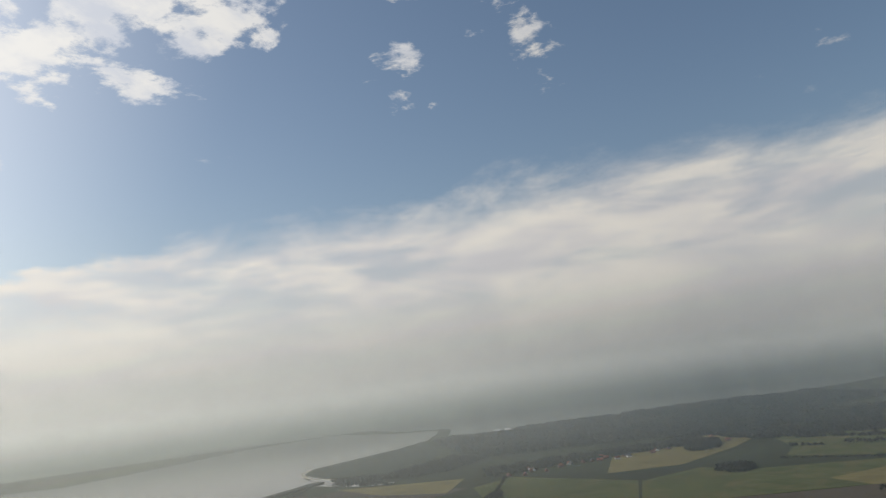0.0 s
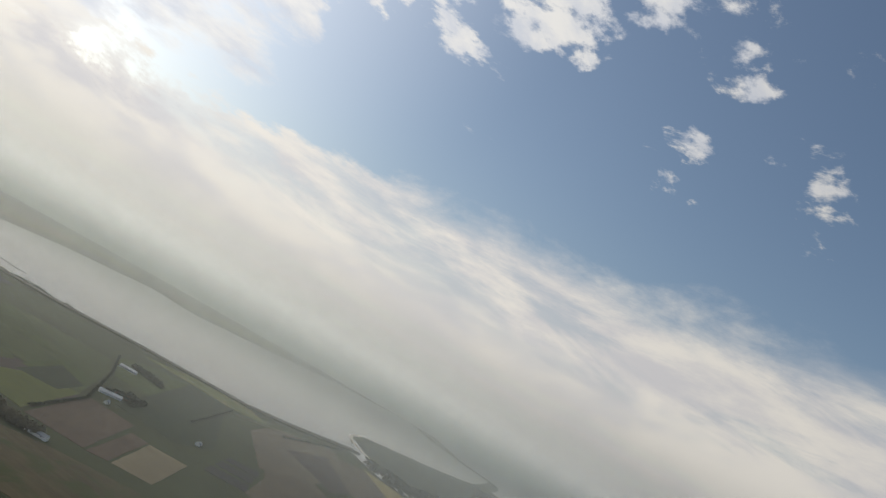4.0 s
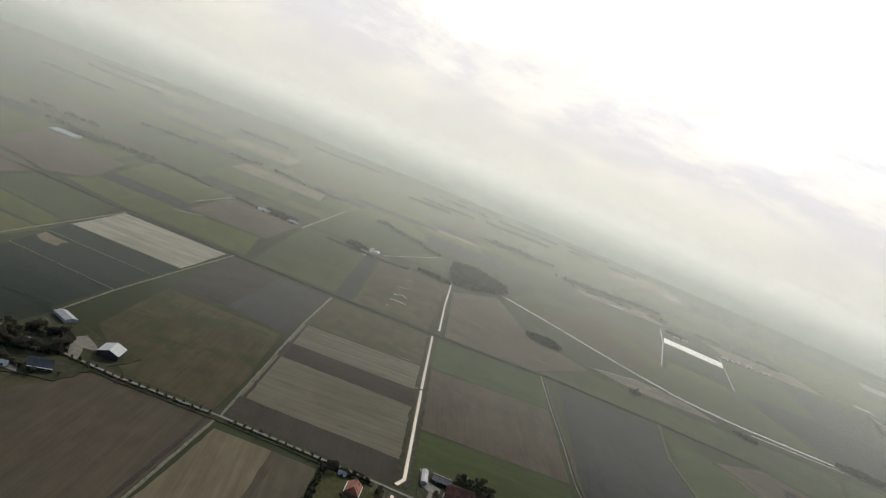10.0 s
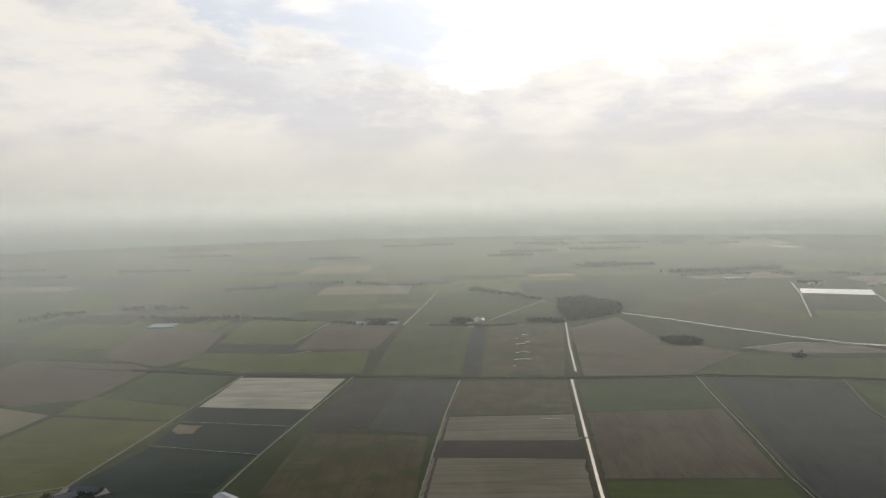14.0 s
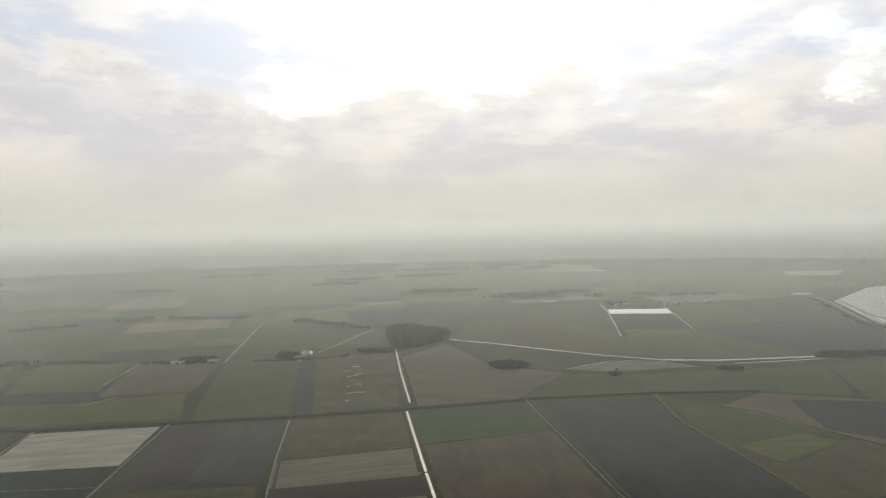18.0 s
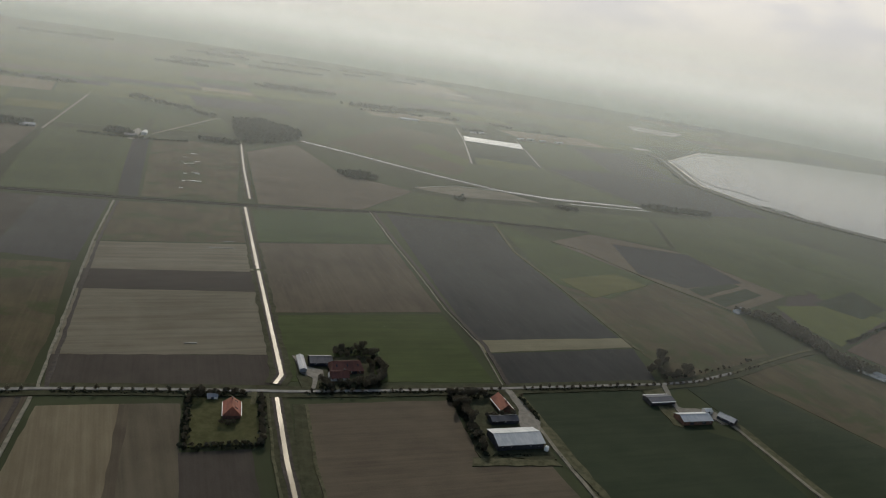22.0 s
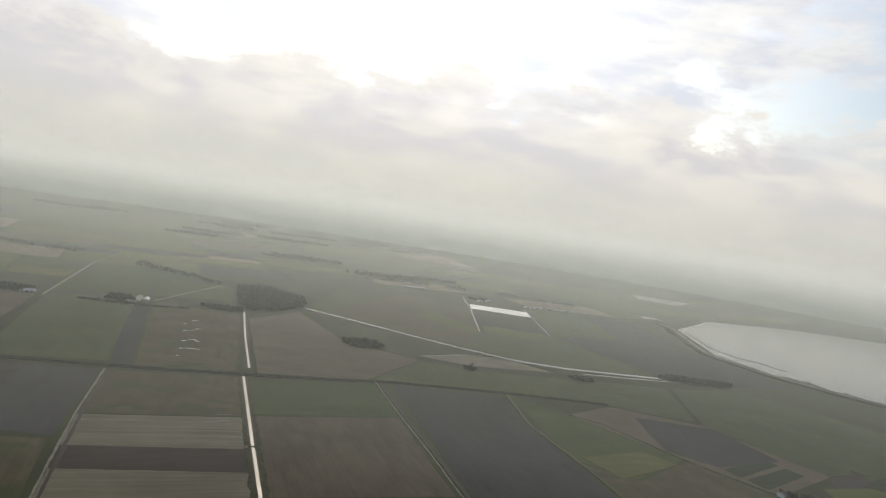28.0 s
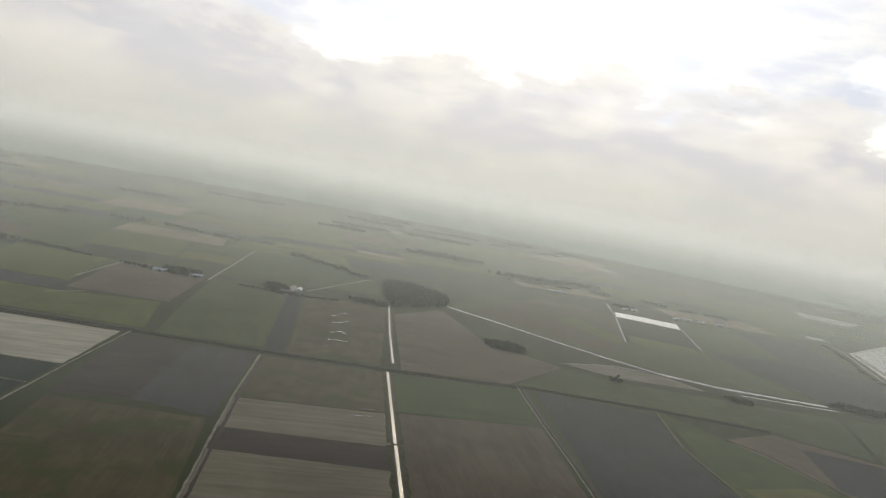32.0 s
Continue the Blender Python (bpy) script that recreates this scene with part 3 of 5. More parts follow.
# the patchwork west of the beds and behind the back road
field("moss", "moss green field beside the lane", (-645, 430.2), (-710, 499.1), (-729, 643), (-560, 665), (-527.4, 469.7), (-520.3, 422.9), (-575.1, 405.3))
field("tan", "pale pinkish bare field at the lane", (-724, 445.2), (-895, 605), (-901, 661), (-743, 647), (-720, 504.7))
field("yellow", "light green strip of crop", (-735, 654), (-755, 733), (-587.7, 725), (-565.5, 673))
field("olive", "dark olive field above the light strip", (-738, 735), (-777, 885), (-629, 887), (-583.9, 732))
field("soil_ew", "brown field west of the olive one", (-970, 674), (-1072, 888), (-838, 909), (-787, 885), (-752, 722), (-820, 667))
field("yellow", "yellow-green field along the back road", (-763, 915), (-778, 1013), (-630, 1046), (-497.6, 1104), (-438.4, 950), (-640, 908))
field("slate", "dark plot between yellow-green fields", (-763, 1017), (-802, 1082), (-642, 1112), (-616, 1051))
field("yellow", "olive yellow field behind the dark plot", (-810, 1091), (-903, 1336), (-730, 1347), (-656, 1116))
field("soil", "pale brown field with a path beside it", (-634, 1075), (-705, 1341), (-546.5, 1376), (-489.9, 1115))
field("olive", "large olive field behind the back road", (-417.8, 940), (-474.5, 1132), (-533.9, 1385), (-391.2, 1406), (-287.4, 977))
field("yellow", "bright green field beside the greenhouse", (-1200, 981), (-1299, 1196), (-1099, 1239), (-955, 991))
field("soil_ew", "wide brown field in front of the greenhouse", (-946, 939), (-1073, 1198), (-864, 1182), (-771, 983), (-789, 906))
field("olive", "olive field at the polder's edge", (-997, 931), (-1159, 818), (-1348, 950), (-1234, 1008))
field("green", "green field in front of the wood", (-552.3, 1428), (-641, 1828), (-448.3, 1730), (-394.8, 1469))
field("olive", "green meadow left of the wood", (-381.3, 1489), (-436.3, 1713), (-296.8, 1757), (-242.3, 1569))
field("green", "green field behind the farm trees", (-1288, 1794), (-1023, 1858), (-820, 1393), (-916, 1356))
field("mixed", "brown green field behind the greenhouse", (-1194, 1274), (-1329, 1503), (-994, 1520), (-928, 1357), (-1010, 1259))
field("mixed", "wide brownish field north of the river", (-45.6, 1607), (234.8, 1437), (287.8, 1619), (317.3, 2008), (132.2, 2100))
field("yellow", "yellow-green corner of a meadow", (305.3, 1628), (312.4, 1724), (459.7, 1718), (461.2, 1662), (384.1, 1616))
field("yellow", "yellow-green patch of rough meadow", (151, 1740), (272, 1566), (290, 1660), (202, 1835))
field("slate", "dark slate field by the lake dyke", (704, 2210), (876, 2216), (882, 1812), (698, 1799))
# between the tree belt, the dyke and the harbour
field("deep", "dark green field between barns and dyke", (815, 832), (1217, 1132), (1263, 1038), (1143, 934), (951, 737), (860, 726))
field("pasture", "green strip of pasture under the dyke", (1159, 1247), (1226, 1141), (1273, 1044), (1360, 1006), (1387, 1107), (1289, 1217))
field("red_soil", "reddish brown field beside the tree belt", (598.8, 699), (763, 827), (801, 755), (640, 629))
field("red_soil", "dark reddish plot", (640, 623), (774, 721), (785, 696), (661, 606))
field("tan", "pale bare plot beside the reddish ones", (663, 602), (785, 692), (821, 646), (697, 562.2))
field("yellow", "yellow-green paddock behind the tree belt", (588.2, 831), (692, 862), (752, 831), (600, 710), (584.2, 761))
field("green", "green paddock with pale path", (687, 893), (814, 993), (843, 944), (744, 841))
field("olive", "olive field north of the belt", (560.5, 1057), (745, 1145), (681, 901), (633, 881), (545, 1050))
field("green", "green field before the lake", (676, 1187), (846, 1253), (804, 1003), (752, 1069), (758, 1155))
field("soil_ew", "brown field between the dyke and the lane", (1220, 923), (1359, 996), (1599, 976), (1456, 828), (1211, 707), (1038, 710))
field("dark_ew", "dark band across the brown land", (1282, 865), (1469, 895), (1307, 696), (1215, 677))
field("slate", "dark plot divided by pale paths", (854, 648), (891, 672), (933, 626), (896, 597.3))
field("slate", "second dark plot divided by pale paths", (904, 680), (939, 700), (979, 658), (942, 633))
field("slate", "third dark plot divided by pale paths", (951, 708), (978, 725), (1018, 687), (988, 664))
field("deep", "dark green meadow behind the brown land", (1223, 676), (1341, 666), (1363, 535.3), (1229, 508.2), (1114, 532.7))
field("ochre", "sandy yellow meadow beside the harbour lane", (1637, 902), (1651, 589.1), (1466, 562.2), (1501, 724))
field("deep", "dark green meadow east of the farm drive", (338, 567.5), (400.4, 592.6), (491.1, 463.7), (562, 359.4), (474.6, 215.6), (407.5, 210.4), (385.6, 365.1), (356.1, 505.8))
field("mixed", "weedy brown field outside the bend", (408.3, 597.5), (511.9, 669), (588.8, 609), (659, 533.7), (600, 399), (564, 365.3), (494, 465.7))
field("moss", "yellow-green corner beyond the slate field", (293.4, 835), (385.8, 886), (416.8, 851), (321.7, 779))
field("deep", "dark green strip by the tree belt", (491.7, 828), (579.3, 893), (591.3, 870), (502.8, 803))
field("deep", "second dark green strip by the tree belt", (478.3, 858), (565.1, 920), (575, 901), (487.4, 835))
field("deep", "dark green plot behind the paddock", (664, 862), (785, 948), (783, 873), (707, 819))
field("slate", "slate field behind the yellow-green corner", (436, 1046), (559.6, 1039), (586.9, 918), (476.1, 862), (424, 903))
# the coast to the north
field("deep", "dark green meadow on the tip of the spit", (1985, 1180), (2160, 1265), (2390, 1215), (2600, 1172), (2780, 1140), (2560, 1000), (2343, 930), (2084, 825), (1849, 905), (1898, 1084))
field("ochre", "dry yellow pasture around a grove", (1560, 260), (1900, 290), (2150, 60), (2050, -60), (1800, 20), (1600, 120))
field("pasture", "green pasture on the coast", (1436, 181.8), (1542, 86.2), (1477, 2.9), (1484, -277.2), (1265, -183), (1205, 161.5))
field("ochre", "yellow pasture with scattered trees", (1332, -100.3), (1463, -272), (1285, -291), (1246, -150.6))
field("pasture", "olive pasture behind the grove", (1731, -90.7), (1966, -58), (1854, -343.6), (1530, -381), (1493, -277.4), (1579, -61.2))
field("soil_ew", "reddish ploughed field by the coast", (1203, 156.7), (1261, -181), (1251, -291.5), (1183, -435.6), (964, -262.9), (1031, 152.4))
field("pasture", "green strip of crop near the village", (1318, 428.3), (1508, 520.7), (1618, 467.7), (1444, 190.3), (1211, 165.9), (1231, 410.4))


def far_fields():
    """The patchwork of fields beyond the near ones, as one piece of stuff."""
    rng = random.Random(5)
    kinds = ["mixed", "green", "crop", "slate", "olive", "yellow", "soil", "yellow", "green", "deep", "yellow", "moss", "yellow", "tan", "crop", "green"]
    v, f, mi = [], [], []
    c, s = math.cos(radians(ROWS + 4)), math.sin(radians(ROWS + 4))

    def lay(x0, y0, x1, y1):
        quad = [(c * x - s * y, s * x + c * y) for x, y in ((x0, y0), (x1, y0), (x1, y1), (x0, y1))]
        mx, my = sum(q[0] for q in quad) / 4, sum(q[1] for q in quad) / 4
        if any(inside(*q, LAKE) or inside(*q, SEA) for q in quad + [(mx, my)]) or math.hypot(mx, my) > 5600:
            return
        if -860 < mx < 1150 and 100 < my < 1500 and not (mx < -600 and my > 1150) or (-250 < mx < 800 and my < 2350 and my > 0):
            return
        if mx > 700 and my < 1500:
            return
        o = len(v)
        v.extend((x, y, 0.03 + rng.random() * 0.01) for x, y in quad)
        f.append((o, o + 1, o + 2, o + 3))
        mi.append(rng.randrange(len(kinds)))
    y = -1500.0
    while y < 5600:
        h = rng.uniform(150, 330)
        x = -5600.0 + rng.uniform(0, 200)
        while x < 4800:
            w = rng.uniform(130, 380)
            if rng.random() < 0.35:
                m = y + h * rng.uniform(0.35, 0.65)
                lay(x, y, x + w - 6, m - 4)
                lay(x, m, x + w - 6, y + h - 6)
            else:
                lay(x, y, x + w - 6, y + h - 6)
            x += w
        y += h
    me = mesh_of("far_fields", v, f, [M[k] for k in kinds])
    me.polygons.foreach_set("material_index", mi)
    tagged(new("far_fields", me), "distant patchwork of brown and green fields in haze", "farmland", kind="stuff")


far_fields()

# ---- roads, tracks and water ----
ROAD = [(-688, 380.2), (-598.2, 398.2), (-537.2, 412.8), (-505.4, 415.7), (-469.6, 416.6), (-349.8, 427.1), (-254.4, 439.7), (-170.6, 460.6), (-116.6, 470.6), (-30, 484.5), (-4, 488.1), (68.7, 503.5), (164.1, 525.5), (281.6, 554.4), (317.9, 563.1), (357.8, 576.6), (406.1, 603), (474.2, 646), (511.9, 669), (554.2, 693)]
BACK = [(-973, 859), (-816, 871), (-627, 887), (-441, 925), (-280.4, 956), (-125.4, 996), (-5.3, 1030), (77, 1061), (246.1, 1088), (413.1, 1101)]
strip("road", "narrow pale asphalt road between rows of trees", "road", "asphalt", 3.4, ROAD[:17], z=0.95, crown=0.06, uneven=0.02)
strip("road_end", "worn darker road beyond the bend", "road", "verge", 3.2, ROAD[16:], z=0.93, crown=0.05, uneven=0.06)
strip("road_verge", "dark grass verges of the polder road", "verge", "grass", 17.0, ROAD, z=0.55, uneven=0.06)
strip("back_road", "dark hedge-lined back road across the polder", "road", "mud", 7.0, BACK, z=0.7)
TRACK_W = [(-170.6, 462.5), (-199.2, 581.9), (-244.8, 777), (-276.8, 940)]
strip("track_west", "pale dirt farm track along a ditch", "track", "track", 2.1, TRACK_W, z=0.8, uneven=0.5)
strip("ditch_west", "dark ditch beside the farm track", "ditch", "mud", 3.0, [(p[0] + 5, p[1] + 1) for p in TRACK_W], z=0.6, uneven=0.4)
strip("track_south", "worn track along the stubble field", "track", "track", 2.4, [(-169.5, 450.2), (-144.1, 293.2), (-117.7, 152.4)], z=0.8, uneven=0.2)
strip("ditch_south", "dark ditch along the worn track", "ditch", "mud", 3.0, [(-175.7, 448.3), (-150.3, 292.2), (-123.9, 152.4)], z=0.6, uneven=0.3)
strip("track_east", "pale track from the road past the barn", "track", "track", 3.0, [(165.2, 524.6), (178.3, 474.3), (188.1, 427.8), (201.9, 373), (231, 201.7)], z=0.85, uneven=0.2)
strip("track_east_verge", "grass edge of the barn track", "verge", "verge", 9.0, [(171.4, 521.2), (183.5, 474.3), (194.3, 427.8), (208.1, 372.9), (237.1, 201.6)], z=0.5, uneven=0.2)
strip("track_north", "thin pale path between fields", "track", "track", 1.4, [(163, 530.8), (155.6, 604), (131.3, 685), (111.1, 784), (80.9, 918), (52.6, 1056)], z=0.8, uneven=0.4)
strip("track_ditch", "grassy ditch along the field path", "ditch", "mud", 4.0, [(168.1, 532.7), (160.8, 605), (136.5, 686), (116.2, 785), (86, 919), (58.7, 1056)], z=0.6, uneven=0.3)
strip("track_far", "grassy track between crops", "track", "verge", 4.0, [(321.9, 636), (304.5, 715), (280.4, 829), (253.8, 933), (250.3, 1083)], z=0.7, uneven=0.3)
strip("track_edge", "field edge path", "track", "verge", 3.5, [(327.8, 1014), (368.4, 987), (435.6, 874), (511.6, 784)], z=0.7, uneven=0.3)
strip("farm_drive", "concrete farm drive", "driveway", "yard", 5.0, [(317.9, 561.2), (313.4, 536.5), (312.6, 521.4), (324.9, 513), (351.1, 504.8)], z=1.0, uneven=0.1)
strip("farm_lane", "unpaved lane leading away from the farm", "track", "track", 3.2, [(351.1, 504.8), (367.7, 426.7), (382.6, 358.3), (405.4, 205.5)], z=0.85, uneven=0.25)
strip("lane_verge", "grass strip beside the unpaved lane", "verge", "verge", 8.0, [(356.1, 504.8), (372.7, 426.7), (387.6, 358.2), (410.3, 205.4)], z=0.5)
for pts, w in (([(-573.8, 727), (-422.4, 756)], 3.0), ([(-554, 670), (-412.5, 690)], 2.5), ([(-529.6, 588.1), (-393.4, 597.1)], 2.5), ([(-613, 884), (-526.3, 468.4), (-505.3, 446.7)], 3.4),
               ([(-440.9, 921), (-417.8, 759), (-392.7, 594.2), (-372.6, 491.9)], 2.8), ([(-484.5, 475.6), (-524.8, 468)], 4.0), ([(-604, 403.7), (-524.9, 472.1)], 4.0)):
    strip("field_path", "pale dirt path between beds", "path", "track", w * 0.7, pts, z=0.75, uneven=0.3)
for pts in ([(-630, 1022), (-597.3, 1073)], [(-705, 1358), (-672, 1156)], [(-530.7, 1347), (-627, 1834)], [(-392, 1361), (-375.9, 1410)], [(-367.1, 1440), (-306.6, 1758)]):
    strip("field_path", "pale path between distant fields", "path", "track", 4.0, pts, z=0.6, uneven=0.3)

# canal
CANAL = [[(-205.5, 1470), (-189.3, 1385), (-160.8, 1233), (-120.2, 1035)], [(-119.2, 987), (-66.4, 743)], [(-65.1, 738), (-39.2, 621), (-15.1, 512.5), (-18.3, 497.2)], [(-14.6, 477.8), (0.7, 402), (12.4, 354.1), (31.6, 263), (47.8, 172.2)]]
for n, w in zip(CANAL, (2.8, 3.2, 3.2, 3.0)):
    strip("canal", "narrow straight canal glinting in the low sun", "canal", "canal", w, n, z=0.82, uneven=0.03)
    strip("canal_bank", "dark grassy canal banks", "bank", "mud", w + 4.5, n, z=0.70, uneven=0.12)
    strip("canal_verge", "rough grass beside the canal", "verge", "grass", w + 13, n, z=0.45, uneven=0.15)
strip("canal_dyke", "low grass dyke along the canal", "dyke", "grass", 10.0, [(2.8, 470.4), (12.2, 401.7), (22.9, 354), (44.1, 257.9), (60.2, 172.2)], z=0.62, crown=0.5)
strip("dyke_path", "pale worn edge of the canal dyke", "path", "verge", 2.2, [(7.1, 472.1), (18.5, 401.6), (30.2, 353.9), (50.4, 257.8), (66.3, 172.2)], z=0.9, uneven=0.3)
strip("canal_path", "pale path on the canal bank", "path", "verge", 2.0, [(-21.8, 481.5), (-7.6, 402.2), (4.1, 354.3), (22.3, 263.1), (38.6, 172.3)], z=0.85, uneven=0.3)
RIVER = [(-100, 1600), (8.6, 1535), (102.7, 1470), (218.3, 1396), (317.2, 1347), (413.2, 1337), (527.2, 1355), (612, 1369)]
strip("river", "pale narrow upper river reflecting the sky", "river", "reach", 7.0, RIVER[:5], z=0.60, uneven=0.1)
strip("river_reach", "wide pale reach of the river", "river", "reach", 13.0, RIVER[4:], z=0.61, uneven=0.12)
strip("river_arm", "side arm at the end of the river", "river", "reach", 6.0, [(441.6, 1310), (528.5, 1328), (621, 1348)], z=0.58)
strip("river_bank", "grassy river banks", "bank", "mud", 22.0, RIVER, z=0.50)
strip("river_inlet", "thin side channel in the marsh", "river", "reach", 2.0, [(132, 1269), (221.2, 1337), (303.6, 1344)], z=0.56)
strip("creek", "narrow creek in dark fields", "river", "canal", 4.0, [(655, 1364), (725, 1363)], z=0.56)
for w, z, mat, nm, lb in ((34.0, 3.2, "grass", "lake_dyke", "green dyke around the lake"), (9.0, 3.6, "stone", "dyke_top", "paved top of the lake dyke")):
    strip(nm, lb, "dyke", mat, w, [(1008, 2306), (1010, 2220), (909, 1777), (970, 1579), (1058, 1462), (1183, 1353), (1294, 1234), (1392, 1119), (1523, 1077), (1699, 1051), (1795, 1043)], z=z, thick=4.0, uneven=0.05)
strip("lake_beach", "pale stones at the water's edge", "shore", "sand", 7.0, [(1342, 2632), (1037, 2226), (943, 1780), (998, 1605)], z=0.6)
strip("breakwater", "low stone breakwater inside the lake shore", "breakwater", "stone", 5.0, [(1052, 2223), (984, 1902), (1003, 1795), (1043, 1765), (1060, 1700), (1078, 1682)], z=0.9, uneven=0.2)
strip("harbour_bank", "pale sandy bank below the dyke", "shore", "verge", 6.0, [(1204, 1002), (1358, 991), (1468, 1005)], z=0.7)
strip("harbour_bank", "pale sandy bank near the harbour", "shore", "verge", 6.0, [(1501, 969), (1611, 994)], z=0.7)
sheet("harbour", "small tidal harbour basin", "harbour", "lake", (1810, 1073), (1747, 1033), (1681, 898), (1653, 779), (1698, 778), (1743, 888), (1833, 1019), (1984, 1193), (1920, 1151), z=0.34, step=25)
strip("spit_beach", "pale beach round the tip of the spit", "shore", "sand", 12.0, [(2160, 1288), (2040, 1244), (1958, 1188), (1890, 1110), (1823, 996)], z=0.6, uneven=0.3)
strip("sea_beach", "pale beach along the open sea", "beach", "track", 9.0, [(4280, -1010), (3690, -480), (3490, -200), (3420, 80), (3310, 320), (3150, 620), (3020, 850), (2980, 1010), (3070, 1150)], z=0.6, uneven=0.3)
for q in ([(325.4, 2004), (333.4, 2095), (506.1, 2097), (494.4, 1994)],):
    sheet("crop_cover", "long bright white sheet of crop covers", "crop cover", "plastic", *q, z=0.7, size=1.5)
for pts in ([(331.8, 2253), (323.3, 2008), (291.7, 1620)], [(509.8, 2169), (498.4, 1992), (477.5, 1710)]):
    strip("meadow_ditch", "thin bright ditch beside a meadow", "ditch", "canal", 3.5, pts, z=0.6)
for lb, q in (("pale pond far off", [(1334, 3408), (1615, 3400), (1466, 3162), (1275, 3194)]), ("small pond near the dyke", [(1001, 2470), (1061, 2479), (1055, 2424), (996, 2417)]),
              ("distant water in haze", [(456.7, 3698), (568.7, 3683), (553.7, 3619), (448.7, 3631)]), ("distant sheet of water", [(2056, 4423), (2346, 4404), (2281, 4186), (2036, 4213)]),
              ("distant pale pond", [(-264.3, 4550), (-117.6, 4536), (-124, 4450), (-258.3, 4464)])):
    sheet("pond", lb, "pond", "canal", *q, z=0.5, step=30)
sheet("crop_beds", "nearly black crop beds with pale paths between", "crop beds", "beds", (-508.8, 354.5), (-376.4, 362.5), (-312.5, 287.1), (-369.4, 200.3), (-502.3, 299.4), z=0.35, size=1.0)
for i in range(10):
    a = i / 9.4
    x0, y0 = -508 + a * 84, 352 - a * 138
    strip("bed_path", "pale path between crop beds", "path", "verge", 1.9, [(x0, y0), (x0 + 134 - a * 16, y0 + 12)], z=0.7, uneven=0.3, seed=i)

# thin pale shells one behind the other, added to imitate haze
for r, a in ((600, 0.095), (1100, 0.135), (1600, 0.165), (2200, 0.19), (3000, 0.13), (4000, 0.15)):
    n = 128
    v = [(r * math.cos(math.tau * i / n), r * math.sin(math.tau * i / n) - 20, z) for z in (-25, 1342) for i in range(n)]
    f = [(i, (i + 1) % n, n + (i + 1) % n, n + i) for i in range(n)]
    tagged(new("haze", mesh_of("haze", v, f, haze_material("haze", r, (1.9 if r < 1200 else 1.25) if r < 1700 else 1.0, a, min(130.0, (4700.0 - r) * 0.075), 220.0, 300.0 + 0.08 * r, 0.002), True)), "faint added shell that stands in for haze over the polder", "haze", kind="stuff")

def distance_material(t):
    """Far country: glowing strips of field and wood, painted paler upwards as haze."""
    pos = place(t)
    x, y, z = t.xyz(pos)
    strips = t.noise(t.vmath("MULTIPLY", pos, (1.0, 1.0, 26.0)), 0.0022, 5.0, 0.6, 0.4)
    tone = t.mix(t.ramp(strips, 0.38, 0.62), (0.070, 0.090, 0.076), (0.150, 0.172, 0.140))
    # sunward brightening and haze are both put into the glow colour
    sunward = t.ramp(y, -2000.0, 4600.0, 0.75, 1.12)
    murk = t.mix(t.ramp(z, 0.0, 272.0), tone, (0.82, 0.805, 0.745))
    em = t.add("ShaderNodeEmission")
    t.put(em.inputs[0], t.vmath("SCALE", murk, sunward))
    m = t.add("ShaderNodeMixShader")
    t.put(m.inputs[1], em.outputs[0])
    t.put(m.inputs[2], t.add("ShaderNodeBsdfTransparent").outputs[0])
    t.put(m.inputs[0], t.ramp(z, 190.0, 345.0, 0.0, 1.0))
    return m.outputs[0]


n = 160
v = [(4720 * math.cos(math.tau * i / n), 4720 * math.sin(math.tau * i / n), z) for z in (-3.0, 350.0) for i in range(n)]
tagged(new("backdrop", mesh_of("backdrop", v, [(i, (i + 1) % n, n + (i + 1) % n, n + i) for i in range(n)], material("glowing_far_country", distance_material), True)), "glowing backdrop of far flat country with painted haze", "backdrop", kind="structure")
# ---- trees ----
def clump_quads(rng, v, f, centre, radii, count, size):
    """Leaf sprays scattered through an uneven crown."""
    lobes = [(rng.uniform(-0.55, 0.55), rng.uniform(-0.55, 0.55), rng.uniform(-0.45, 0.6), rng.uniform(0.42, 0.68)) for _ in range(6)]
    for _ in range(count):
        lx, ly, lz, lr = rng.choice(lobes)
        d = Vector((rng.gauss(0, 1), rng.gauss(0, 1), rng.gauss(0, 1))).normalized() * lr * rng.uniform(0.55, 1.0)
        p = Vector((centre[0] + (lx + d.x) * radii[0], centre[1] + (ly + d.y) * radii[1], centre[2] + (lz + d.z) * radii[2]))
        s = size * rng.uniform(0.6, 1.3)
        a = Vector((rng.gauss(0, 1), rng.gauss(0, 1), rng.gauss(0, 0.7))).normalized()
        b = a.orthogonal().normalized()
        b = (Matrix.Rotation(rng.uniform(0, 6.28), 3, a) @ b) * s * 0.5
        c = a.cross(b).normalized() * s * rng.uniform(0.35, 0.6)
        o = len(v)
        v.extend((p - b, p + c, p + b, p - c * 0.8))
        f.append((o, o + 1, o + 2, o + 3))


def limb(v, f, a, b, r0, r1, n=5):
    a, b = Vector(a), Vector(b)
    z = (b - a).normalized()
    x = z.orthogonal().normalized()
    y = z.cross(x)
    o = len(v)
    for p, r in ((a, r0), (b, r1)):
        v.extend(p + (x * math.cos(math.tau * i / n) + y * math.sin(math.tau * i / n)) * r for i in range(n))
    f.extend((o + i, o + (i + 1) % n, o + n + (i + 1) % n, o + n + i) for i in range(n))


